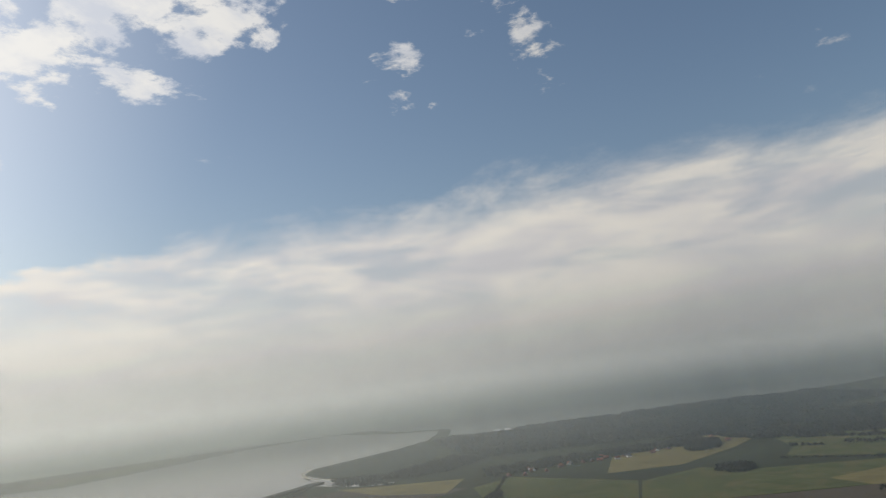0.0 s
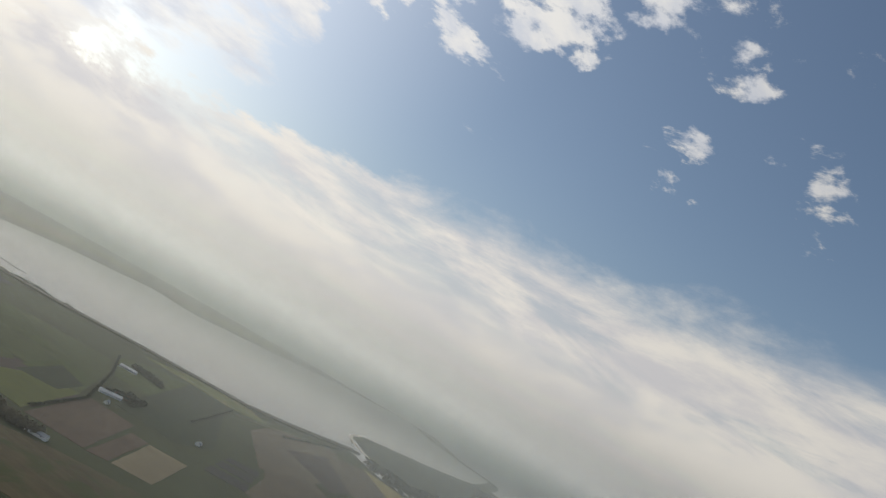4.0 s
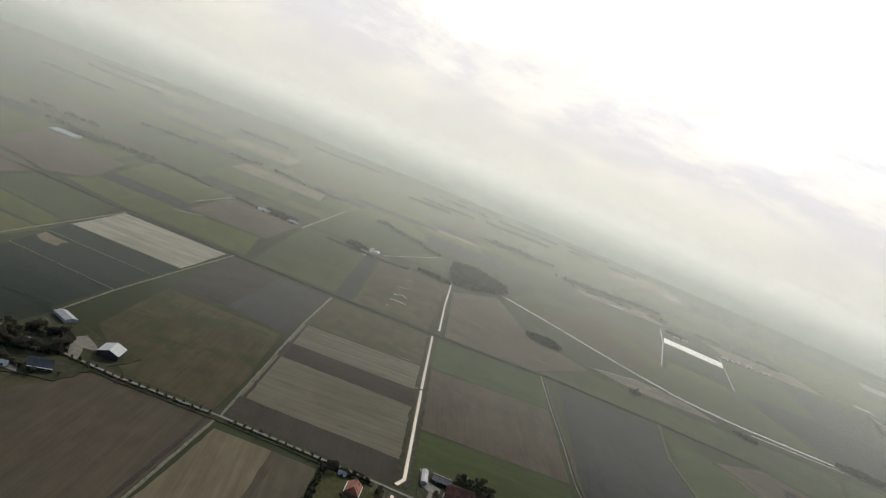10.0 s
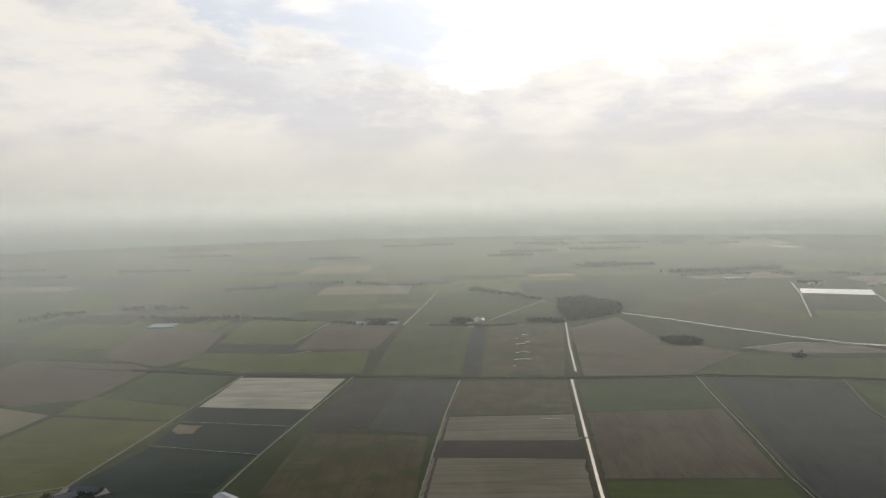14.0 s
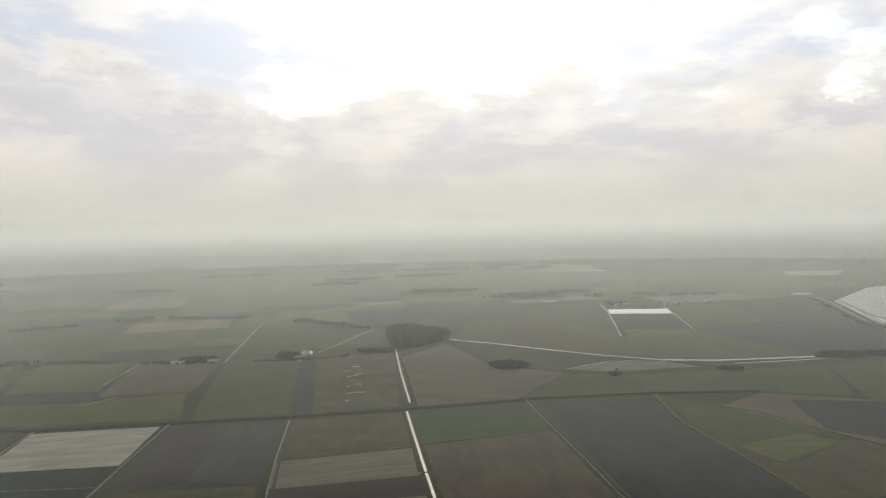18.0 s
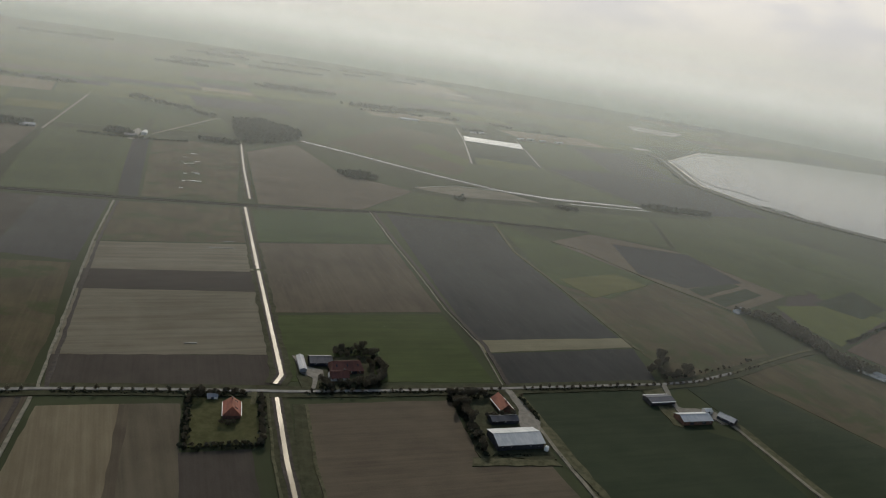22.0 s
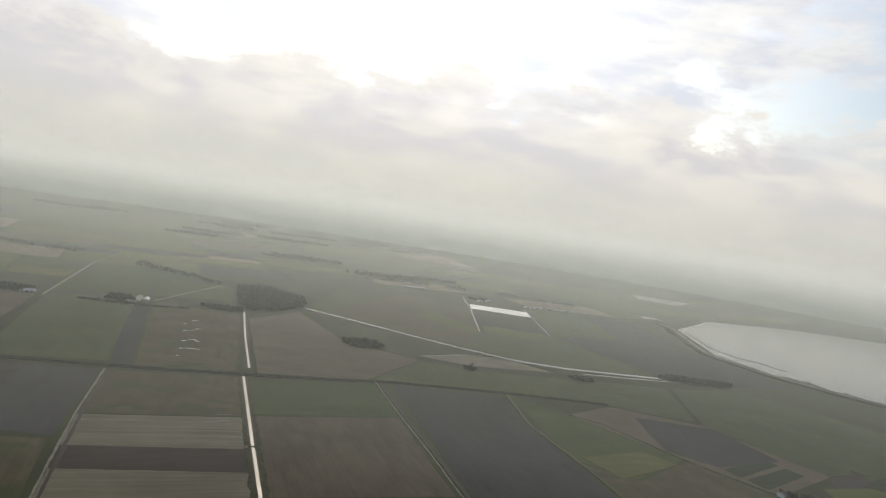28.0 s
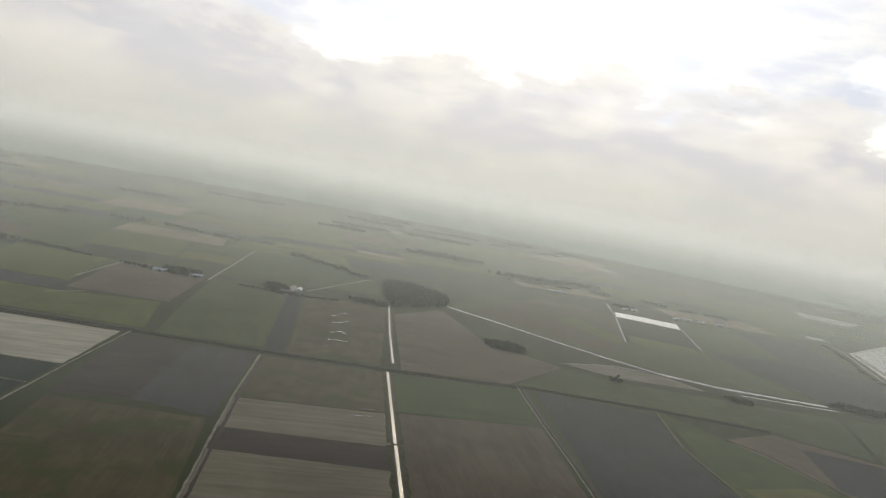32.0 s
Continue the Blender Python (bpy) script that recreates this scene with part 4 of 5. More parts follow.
def make_tree(seed, height, spread, count, size, at, label, group):
    rng = random.Random(seed)
    root = thing("tree", label, "tree", at, group)
    v, f = [], []
    fork = height * 0.38
    limb(v, f, (0, 0, -0.2), (0.1, 0.05, fork), height * 0.028, height * 0.02, 6)
    limb(v, f, (0.1, 0.05, fork), (0.0, 0.1, height * 0.85), height * 0.02, height * 0.005)
    for i in range(6):
        an, h = rng.uniform(0, 6.28), fork + rng.uniform(-0.05, 0.25) * height
        limb(v, f, (0.05, 0.05, h), (math.cos(an) * spread * 0.7, math.sin(an) * spread * 0.7, h + height * rng.uniform(0.15, 0.32)), height * 0.011, height * 0.003, 4)
    part("trunk", mesh_of("trunk", v, f, M["bark"]), root)
    v, f = [], []
    clump_quads(rng, v, f, (0, 0, height * 0.66), (spread, spread, height * 0.36), count, size)
    part("crown", mesh_of("crown", v, f, M["leaf"]), root)
    return root


road_trees = [make_tree(10 + i, h, s, 200, 0.85, pose(-346 + 9 * i, 426.8 + 1.5 * i - 4.0, 0.9), "small dark bare-looking roadside tree", "trees along the road") for i, (h, s) in enumerate(((6.2, 2.3), (7.0, 2.5), (5.6, 2.1)))]
farm_trees = [make_tree(30 + i, h, s * 1.15, 1100, 0.72, p, "dark leafy tree in a farmyard belt", "trees round the farms")
              for i, (h, s, p) in enumerate(((9.5, 3.6, pose(-67.1, 466.2, 0.3)), (8.0, 3.2, pose(121.9, 501.2, 0.3)), (11.0, 3.9, pose(325.3, 592.8, 0.3))))]


def along(points, step):
    """Points at even steps along a line, with the way it runs."""
    left = 0.0
    for a, b in zip(points, points[1:]):
        d = math.dist(a, b)
        while left < d:
            f = left / d
            yield a[0] + (b[0] - a[0]) * f, a[1] + (b[1] - a[1]) * f, (b[0] - a[0]) / d, (b[1] - a[1]) / d
            left += step
        left -= d


rng = random.Random(77)
for off, step, lo, hi in ((-4.0, 7.6, -520, 445),):
    for x, y, dx, dy in along(ROAD, step):
        if not lo < x < hi or -38 < x < 4 or 158 < x < 176 or -178 < x < -163 or rng.random() < 0.05:
            continue
        px, py = x - dy * off + rng.uniform(-0.4, 0.4), y + dx * off + rng.uniform(-0.4, 0.4)
        if min(math.hypot(px - t.location.x, py - t.location.y) for t in road_trees) < 4:
            continue
        s = rng.uniform(0.55, 0.85)
        copy_thing(rng.choice(road_trees), pose(px, py, 0.55, 0, 0, rng.uniform(0, 360)) @ Matrix.Diagonal((s, s, s, 1)))


def belt(points, step, off, lo=0.7, hi=1.15, skip=0.08):
    """A row of farm trees."""
    for x, y, dx, dy in along(points, step):
        if rng.random() < skip:
            continue
        o, s = rng.uniform(-off, off), rng.uniform(lo, hi)
        copy_thing(rng.choice(farm_trees), pose(x - dy * o, y + dx * o, 0.3, 0, 0, rng.uniform(0, 360)) @ Matrix.Diagonal((s, s, s * rng.uniform(0.85, 1.1), 1)))


# round the house with the hipped red roof
belt([(-73.1, 466.5), (-62.9, 406.5), (-16.3, 416.3)], 4.4, 0.8, 0.28, 0.5)
belt([(-16.3, 416.3), (-26.1, 476.5)], 4.4, 1.4, 0.4, 0.75)
belt([(-71, 470), (-32.3, 476.8)], 5.5, 1.5, 0.45, 0.75, 0.2)
belt([(-45.4, 434.8), (-37.3, 436.3)], 4.0, 1.5, 0.5, 0.7)
# round the low farm beside the wheat
belt([(17.8, 496.8), (56.2, 506), (63.2, 533), (52.1, 563.7), (21.1, 560.4)], 4.6, 2.6, 0.6, 1.05)
belt([(15.8, 502.1), (46.8, 511.2)], 5.0, 2.0, 0.5, 0.9, 0.2)
belt([(23.4, 553), (50.3, 554.6), (57.1, 525.7), (48.9, 513.1)], 5.0, 2.5, 0.45, 0.8, 0.1)
# round the barn farm
belt([(115.6, 503.7), (126.4, 464.6), (130.8, 427.9)], 3.8, 2.6, 0.6, 1.0)
belt([(132.2, 505.9), (120, 477)], 4.5, 2.5, 0.6, 1.05)
belt([(121.9, 502.1), (155, 511.8)], 4.6, 2.4, 0.6, 1.0)
belt([(140.9, 473.8), (163.8, 479.6)], 4.0, 1.5, 0.5, 0.8)
belt([(173.7, 510.5), (178.2, 485.2)], 7.0, 1.0, 0.3, 0.5, 0.3)
# behind the farm at the bend
belt([(312.4, 580.9), (333.1, 601), (344.4, 628)], 4.5, 5.0, 0.7, 1.1)
belt([(323.7, 575.6), (349.6, 585.9), (359.3, 601)], 4.5, 3.0, 0.7, 1.1)
belt([(352.6, 587.9), (406.9, 612), (445.9, 637)], 8.5, 1.0, 0.35, 0.55, 0.1)
# the big trees of the western farm
belt([(-350.2, 438.7), (-325.1, 460.7), (-306.7, 428.5), (-340.3, 395.1), (-355.2, 421.3), (-318.8, 412.2)], 4.6, 4.0, 0.75, 1.2)
belt([(-359.4, 430.8), (-373.7, 426.5)], 5.0, 2.0, 0.5, 0.9)
belt([(-326.7, 382.2), (-294.9, 382.3), (-279.8, 401.2)], 6.0, 2.0, 0.5, 0.8, 0.2)
belt([(-524.3, 443.6), (-505.4, 434.7), (-492.9, 439.6)], 5.0, 2.5, 0.5, 0.9, 0.2)
def woods(name, label, poly, gap, height, seed, mat="leaf_far", quads=26):
    """A wood far off: many crowns side by side, as stuff."""
    r = random.Random(seed)
    xs, ys = [p[0] for p in poly], [p[1] for p in poly]
    v, f = [], []
    y = min(ys)
    while y < max(ys):
        x = min(xs)
        while x < max(xs):
            px, py = x + r.uniform(-gap, gap) * 0.5, y + r.uniform(-gap, gap) * 0.5
            if inside(px, py, poly) and not (gap > 16 and noise.noise((px * 0.006, py * 0.006, seed)) > 0.28):
                h = height * r.uniform(0.7, 1.15)
                clump_quads(r, v, f, (px, py, h * 0.55), (gap * 0.75, gap * 0.75, h * 0.5), quads, gap * 0.55)
                limb(v, f, (px, py, -0.1), (px, py, h * 0.5), 0.25, 0.12, 3)
            x += gap
        y += gap
    return tagged(new(name, mesh_of(name, v, f, M[mat])), label, "trees", kind="stuff")


def hedge(label, points, width, height, seed=1):
    r = random.Random(seed)
    v, f = [], []
    for x, y, dx, dy in along(points, width * 0.8):
        if width > 6.5 and noise.noise((x * 0.013, y * 0.013, seed)) > 0.12:
            continue
        swell = 1.0 + (0.9 * noise.noise((x * 0.02, y * 0.02, seed + 9)) if width > 6.5 else 0.0)
        off = r.uniform(-1, 1) * width * 0.3
        clump_quads(r, v, f, (x + off * (1 - abs(dx)), y + off * abs(dx), height * 0.5 * swell), (width * 0.62 * swell, width * 0.62 * swell, height * 0.55 * swell), 18, width * 0.42)
    return tagged(new("hedge", mesh_of("hedge", v, f, M["leaf_far"])), label, "hedge", kind="stuff")


woods("wood", "dark wood beside the canal head", [(-267, 1744), (-213.3, 1801), (-112.4, 1706), (-99.2, 1605), (-154.8, 1508), (-199.1, 1470), (-230.7, 1552)], 9.0, 11.0, 1)
for i, (lb, c, rx, ry) in enumerate((("dark clump of trees in a field", (31.9, 1300), 40, 24), ("small dark clump of bushes", (210.4, 1216), 14, 9), ("long dark clump of bushes by the river", (418.9, 1253), 27, 12),
                                     ("dark thicket at the end of the river", (664, 1382), 50, 22), ("dark thicket behind the river mouth", (734, 1385), 40, 18), ("grove of trees in yellow pasture", (1870, 85), 120, 42),
                                     ("trees round a farm", (-592, 1366), 42, 26), ("dark trees beside a distant farm", (-420.4, 1409), 30, 24), ("trees at the wood's corner", (-242.3, 1454), 44, 16),
                                     ("scattered trees in coastal pasture", (1490, 25), 50, 34), ("trees by the pasture lane", (1208, -203.9), 26, 60), ("thicket on the coast", (1280, -339.9), 60, 40), ("dark trees by the bare field", (1363, 432.8), 44, 14),
                                     ("trees along the farm in the distance", (-1054, 1291), 60, 22), ("dark trees by the dyke farm", (857, 872), 40, 16), ("thicket inside the dyke", (1040, 1063), 20, 50), ("trees behind the white strip", (376.9, 2233), 40, 16))):
    poly = [(c[0] + rx * math.cos(math.tau * k / 12) * random.Random(i * 12 + k).uniform(0.75, 1.1), c[1] + ry * math.sin(math.tau * k / 12)) for k in range(12)]
    woods("thicket", lb, poly, 6.5, 8.0, 20 + i)
woods("tree_belt", "dark belt of tall trees along a ditch", [(505.5, 788), (547.4, 775), (566.4, 741), (568.3, 678), (592.3, 637), (575, 630), (553.2, 656), (546.4, 725), (534.3, 760)], 5.0, 10.0, 61, "leaf", 60)
woods("tree_group", "dark group of trees by the lane", [(-666, 424.7), (-624, 446.9), (-580.3, 429), (-606, 410.5)], 5.0, 9.0, 62, "leaf", 60)
woods("dune_forest", "wide dark forest behind the beach", [(2049, 644), (2130, 162), (2400, -200), (2900, -500), (3450, -330), (3370, 80), (3260, 320), (3100, 620), (2970, 850), (2930, 1000), (2760, 1080), (2579, 1000), (2360, 880)], 21.0, 11.0, 3, quads=22)
woods("coast_wood", "dark wood on the near coast", [(1894, -46.5), (2125, 134.9), (2267, -29.5), (2435, -374), (2238, -821), (1998, -713), (1868, -380.5)], 21.0, 11.0, 4, quads=22)
woods("spit_trees", "rough trees on the landward side of the spit", [(1753, 972), (1739, 762), (1813, 676), (2051, 650), (2137, 787), (1819, 857), (1796, 1001)], 14.0, 8.0, 5)
for i, (pts, w, h) in enumerate(([BACK[1:], 2.8, 2.4], [[(-906, 1353), (-621, 1337), (-374.5, 1366), (-204.5, 1450)], 7, 5], [[(-1433, 1169), (-1394, 1301), (-1358, 1374), (-1165, 1446)], 22, 9],
                                 [[(-1277, 1764), (-995, 2009), (-638, 1959), (-307.9, 1762)], 14, 9], [[(-1171, 1292), (-1053, 1296), (-882, 1350)], 14, 9], [[(1090, 1472), (962, 1633), (893, 1794), (974, 2190)], 8, 5],
                                 [[(29.4, 2373), (422, 2491), (810, 2439)], 14, 9],
                                 [[(1570, -56.3), (1466, -276.8)], 6, 5], [[(1730, -86.1), (1640, -380.8), (1531, -390.4)], 14, 8], [[(1901, -54.6), (1802, -224), (1667, -372.5)], 16, 8], [[(791, 814), (891, 861)], 7, 5], [[(992, 851), (1254, 1024)], 5, 3],
                                 [[(619, 725), (752, 815), (912, 997), (1034, 1159)], 5, 3], [[(1353, 946), (1687, 1012)], 6, 4], [[(1738, 949), (1648, 772)], 20, 8], [[(1318, 425.5), (1630, 487.4)], 6, 4], [[(1221, -425.9), (1364, -512.2), (1540, -474.9)], 18, 8])):
    hedge("dark hedge and tree line between fields", pts, w, h, 50 + i)


for i, (pts, w, h) in enumerate(([[(-73.1, 466.5), (-62.9, 406.5), (-16.3, 416.3), (-26.1, 476.5)], 5.6, 2.8], [[(-71, 470.9), (-34.3, 477.7)], 4.0, 2.6], [[(17.8, 497.7), (56.2, 506.9), (64.2, 533), (53.1, 563.7), (21.1, 561.3)], 7.5, 4.2], [[(115.6, 503.7), (125.3, 468.2), (130.8, 427.9)], 8.0, 4.2],
                                 [[(121.9, 502.1), (157.1, 511)], 5.5, 3.4], [[(130.9, 425.1), (166.3, 430.7)], 2.5, 1.2], [[(173.7, 512.3), (182.4, 479.8)], 4.0, 2.4], [[(313.4, 582.9), (335.1, 601), (344.6, 624)], 8.0, 4.5], [[(325.6, 577.6), (351.6, 587.9)], 6.0, 4.0], [[(-355.1, 424.9), (-327.3, 457.8), (-306.9, 426.9), (-343.5, 393.4)], 9.0, 4.5],
                                 [[(-326.2, 384), (-291.9, 386.1)], 5.0, 3.0], [[(187, 431.6), (208.1, 372)], 2.0, 0.9], [[(-480.7, 411.4), (-351, 421.8), (-257.9, 435), (-178.9, 455)], 3.0, 1.3], [[(-160.4, 458.5), (-82.9, 472.4), (-36.3, 479.6)], 3.0, 1.3], [[(5.3, 486.2), (67.7, 500), (157, 519.9)], 3.2, 1.6], [[(181.7, 525.9), (287.7, 551.8)], 3.0, 1.3])):
    hedge("dark undergrowth and hedge at the field edge", pts, w, h, 90 + i)

# far copses in the haze
rf = random.Random(31)
for i in range(26):
    x, y = rf.uniform(-2600, 900), rf.uniform(1900, 4300)
    if x > -1000 and y < 2300:
        x -= 1300
    rx, ry = rf.uniform(60, 190), rf.uniform(16, 36)
    poly = [(x + rx * math.cos(math.tau * k / 12) * rf.uniform(0.7, 1.1), y + ry * math.sin(math.tau * k / 12) + rx * 0.3 * math.cos(math.tau * k / 12)) for k in range(12)]
    woods("far_copse", "dark copse far off in the haze", poly, 15.0, 9.0, 200 + i, quads=20)

# ---- buildings ----
def box(x0, y0, z0, x1, y1, z1):
    v = [(x, y, z) for z in (z0, z1) for y in (y0, y1) for x in (x0, x1)]
    return v, [(0, 2, 3, 1), (4, 5, 7, 6), (0, 1, 5, 4), (2, 6, 7, 3), (0, 4, 6, 2), (1, 3, 7, 5)]


def roof_slab(a, b, c, d, thick):
    """A sheet of roof on four corners, with thickness."""
    q = [Vector(p) for p in (a, b, c, d)]
    n = (q[1] - q[0]).cross(q[3] - q[0]).normalized() * thick
    v = q + [p - n for p in q]
    return v, [(0, 1, 2, 3), (7, 6, 5, 4), (0, 4, 5, 1), (1, 5, 6, 2), (2, 6, 7, 3), (3, 7, 4, 0)]


def building(name, label, at, length, width, wall_h, rise, wall, roof, hip=0.0, doors=2, windows=4, gutter=None, chimneys=(), group="farm buildings", over=0.5, door_mat="dark_wall", skylights=0):
    """A pitched building whose ridge runs along its own x axis."""
    root = thing(name, label, name.replace("_", " "), at, group)
    L, W = length / 2, width / 2
    g = 0.0 if hip else rise
    v = [(-L, -W, -0.4), (L, -W, -0.4), (L, W, -0.4), (-L, W, -0.4), (-L, -W, wall_h), (L, -W, wall_h), (L, W, wall_h), (-L, W, wall_h), (-L, 0, wall_h + g - 0.05), (L, 0, wall_h + g - 0.05)]
    part("wall", mesh_of("wall", v, [(0, 1, 5, 4), (2, 3, 7, 6), (3, 0, 4, 8, 7), (1, 2, 6, 9, 5)], M[wall]), root)
    o = over
    drop = o * rise / W
    e, r = wall_h - drop + 0.12, wall_h + rise + 0.12
    R = L + o * 0.6 - (hip * W if hip else 0.0)
    for s in (-1, 1):
        q = [(-s * (L + o * 0.6), s * -(W + o), e), (s * (L + o * 0.6), s * -(W + o), e), (s * R, 0, r), (-s * R, 0, r)]
        part("roof_slope", mesh_of("roof_slope", *roof_slab(*q, 0.22), M[roof]), root)
        if hip:
            q = [(s * (L + o * 0.6), -(W + o) * s, e), (s * (L + o * 0.6), (W + o) * s, e), (s * R, 0.02 * s, r), (s * R, -0.02 * s, r)]
            part("roof_hip", mesh_of("roof_hip", *roof_slab(*q, 0.22), M[roof]), root)
    part("ridge", mesh_of("ridge", *box(-R, -0.22, r - 0.12, R, 0.22, r + 0.14), M[roof]), root)
    if gutter:
        for s in (-1, 1):
            part("gutter", mesh_of("gutter", *box(-L, s * (W + o) - 0.3, e - 0.25, L, s * (W + o) + 0.3, e + 0.16), M[gutter]), root, "white painted gutter board")
    for i in range(doors):
        x = -L + length * (i + 0.7) / (doors + 0.4)
        dw, dh = min(4.0, length / (doors + 1) * 0.6), min(3.6, wall_h * 0.85)
        d = part("door", mesh_of("door", *box(x - dw / 2, -W - 0.08, 0.0, x + dw / 2, -W + 0.05, dh), M[door_mat]), root)
        part("door_rail", mesh_of("door_rail", *box(x - dw / 2 - 0.3, -W - 0.16, dh, x + dw / 2 + 0.3, -W - 0.05, dh + 0.18), M["steel"]), d)
    for i in range(windows):
        for s in (-1, 1):
            x = -L + length * (i + 0.5) / windows
            y = s * (W + 0.03)
            w = part("window", mesh_of("window", *box(x - 0.6, y - 0.05, wall_h * 0.45, x + 0.6, y + 0.05, wall_h * 0.45 + 1.1), M["white_paint"]), root)
            part("pane", mesh_of("pane", *box(x - 0.5, y - 0.08, wall_h * 0.45 + 0.1, x + 0.5, y + 0.08, wall_h * 0.45 + 1.0), M["pane"]), w)
    for i in range(skylights):
        x = -L + length * (i + 0.5) / skylights
        k = (W + o) * 0.45
        z = e + (r - e) * (1 - 0.45) + 0.05
        part("skylight", mesh_of("skylight", *roof_slab((x - 0.5, -k - 1.0, z - rise / W), (x + 0.5, -k - 1.0, z - rise / W), (x + 0.5, -k + 1.0, z + rise / W), (x - 0.5, -k + 1.0, z + rise / W), 0.1), M["pane"]), root)
    for cx, cy in chimneys:
        c = part("chimney", mesh_of("chimney", *box(cx - 0.45, cy - 0.45, wall_h, cx + 0.45, cy + 0.45, r + 1.1), M["brick"]), root)
        part("chimney_cap", mesh_of("chimney_cap", *box(cx - 0.6, cy - 0.6, r + 1.1, cx + 0.6, cy + 0.6, r + 1.3), M["stone"]), c)
    return root


def tank(label, at, radius, height):
    root = thing("tank", label, "tank", at)
    n = 16
    ringz = [(radius, 0.0), (radius, height * 0.8), (radius * 0.85, height * 0.93), (radius * 0.4, height)]
    v = [(r * math.cos(math.tau * i / n), r * math.sin(math.tau * i / n), z) for r, z in ringz for i in range(n)]
    f = [(k * n + i, k * n + (i + 1) % n, (k + 1) * n + (i + 1) % n, (k + 1) * n + i) for k in range(3) for i in range(n)] + [tuple(range(3 * n, 4 * n))]
    part("shell", mesh_of("shell", v, f, M["white_paint"], True), root)
    part("hatch", mesh_of("hatch", *box(-0.3, -0.3, height, 0.3, 0.3, height + 0.25), M["steel"]), root)
    return root


def yard(label, *corners, z=0.92, mat="yard"):
    return sheet("yard", label, "yard", mat, *corners, z=z, step=7, size=0.6)


# the house with the hipped red roof, on its lawn
sheet("garden", "lawn inside a dark hedge of trees", "garden", "lawn", (-73.1, 466.5), (-22, 474.6), (-15.3, 417.2), (-60.9, 407.4), z=0.62, step=9, size=1.0)
building("farmhouse", "steep red tiled farmhouse with white gutter boards", pose(-41.8, 452.6, 0.6, 0, 0, 99.6), 18, 11.5, 3.0, 5.2, "brick", "red_tile", hip=0.45, doors=1, windows=4, gutter="white_paint", chimneys=((3.5, 0.0),), skylights=2)
building("garden_shed", "small pale shed in the garden", pose(-58, 469.3, 0.6, 0, 0, 11.1), 7, 4, 2.2, 1.0, "white_paint", "grey_sheet", doors=1, windows=1)
strip("garden_drive", "short drive to the farmhouse", "driveway", "verge", 3.5, [(-31, 483.7), (-29.6, 464.4)], z=0.95)
# the low farm beside the wheat
sheet("farm_plot", "rough grass plot of the low farm", "yard", "grass", (-9.4, 544.5), (55.3, 561.9), (59.3, 507.8), (2.3, 492.4), z=0.6, step=9, size=1.5)
yard("pale concrete yard between sheds", (-10.5, 546.4), (-5.4, 547.1), (2.2, 530.4), (15.7, 526.5), (16.8, 516.5), (12.7, 513.8), (11.6, 495), (8.5, 494.1), (8.6, 512), (-0.7, 517.6))
building("long_shed", "long narrow shed with a pale glassy roof", pose(-1.9, 531.4, 0.9, 0, 0, 102.1), 24, 5.0, 2.6, 1.0, "grey_sheet", "grey_sheet", doors=1, windows=5)
building("barn", "low barn with a dark blue sheet roof", pose(12.4, 539.4, 0.6, 0, 0, 11.5), 18, 13, 3.2, 2.6, "dark_wall", "dark_sheet", doors=2, windows=2)
building("barn", "old barn with a wide brown tiled roof", pose(33.2, 531, 0.6, 0, 0, 16.2), 26, 15, 3.0, 5.0, "brick", "brown_tile", hip=0.3, doors=2, windows=4, skylights=3)
building("farmhouse", "low brown-roofed farmhouse between trees", pose(28.2, 515.6, 0.6, 0, 0, 14.4), 15, 9, 2.9, 3.8, "white_paint", "brown_tile", doors=1, windows=4, chimneys=((4.0, 0.0),))
# the barn farm
sheet("farm_plot", "dark grass plot round the barn farm", "yard", "grass", (116.6, 504.6), (167.3, 519.3), (182.5, 474.3), (182.9, 427.8), (127.7, 422.2), z=0.6, step=9, size=1.5)
sheet("barn_apron", "pale worn ground before the barn", "yard", "verge", (122.5, 422.2), (180.8, 427.9), (185, 420.3), (120.5, 411.8), z=0.55, step=8, size=1.0)
yard("pale concrete yard beside the red-roofed house", (163.2, 521), (169.3, 522.9), (182.4, 476.1), (178.5, 461.4), (164, 459.5), (165.8, 479.6), (168.8, 492.3))
building("barn", "large barn with a long white sheet roof", pose(156.3, 446.1, 0.6, 0, 0, 13.5), 36, 20, 4.6, 2.8, "dark_wall", "white_sheet", doors=3, windows=5, skylights=0, over=0.9)
building("farmhouse", "farmhouse with a steep red tiled roof", pose(155.3, 493.9, 0.6, 0, 0, 105), 19, 11, 3.0, 4.8, "brick", "red_tile", doors=1, windows=4, chimneys=((-5.0, 0.0),), gutter="white_paint")
building("barn", "dark sheet-roofed shed behind the barn", pose(152.4, 473.1, 0.6, 0, 0, 13.6), 22, 9, 3.0, 1.6, "dark_wall", "dark_sheet", doors=2, windows=3)
tank("white round feed tank at the barn's corner", pose(177.6, 438.2, 0.6), 1.6, 3.4)
tank("small white tank on the barn's shady side", pose(133.4, 443.7, 0.6), 1.2, 2.4)
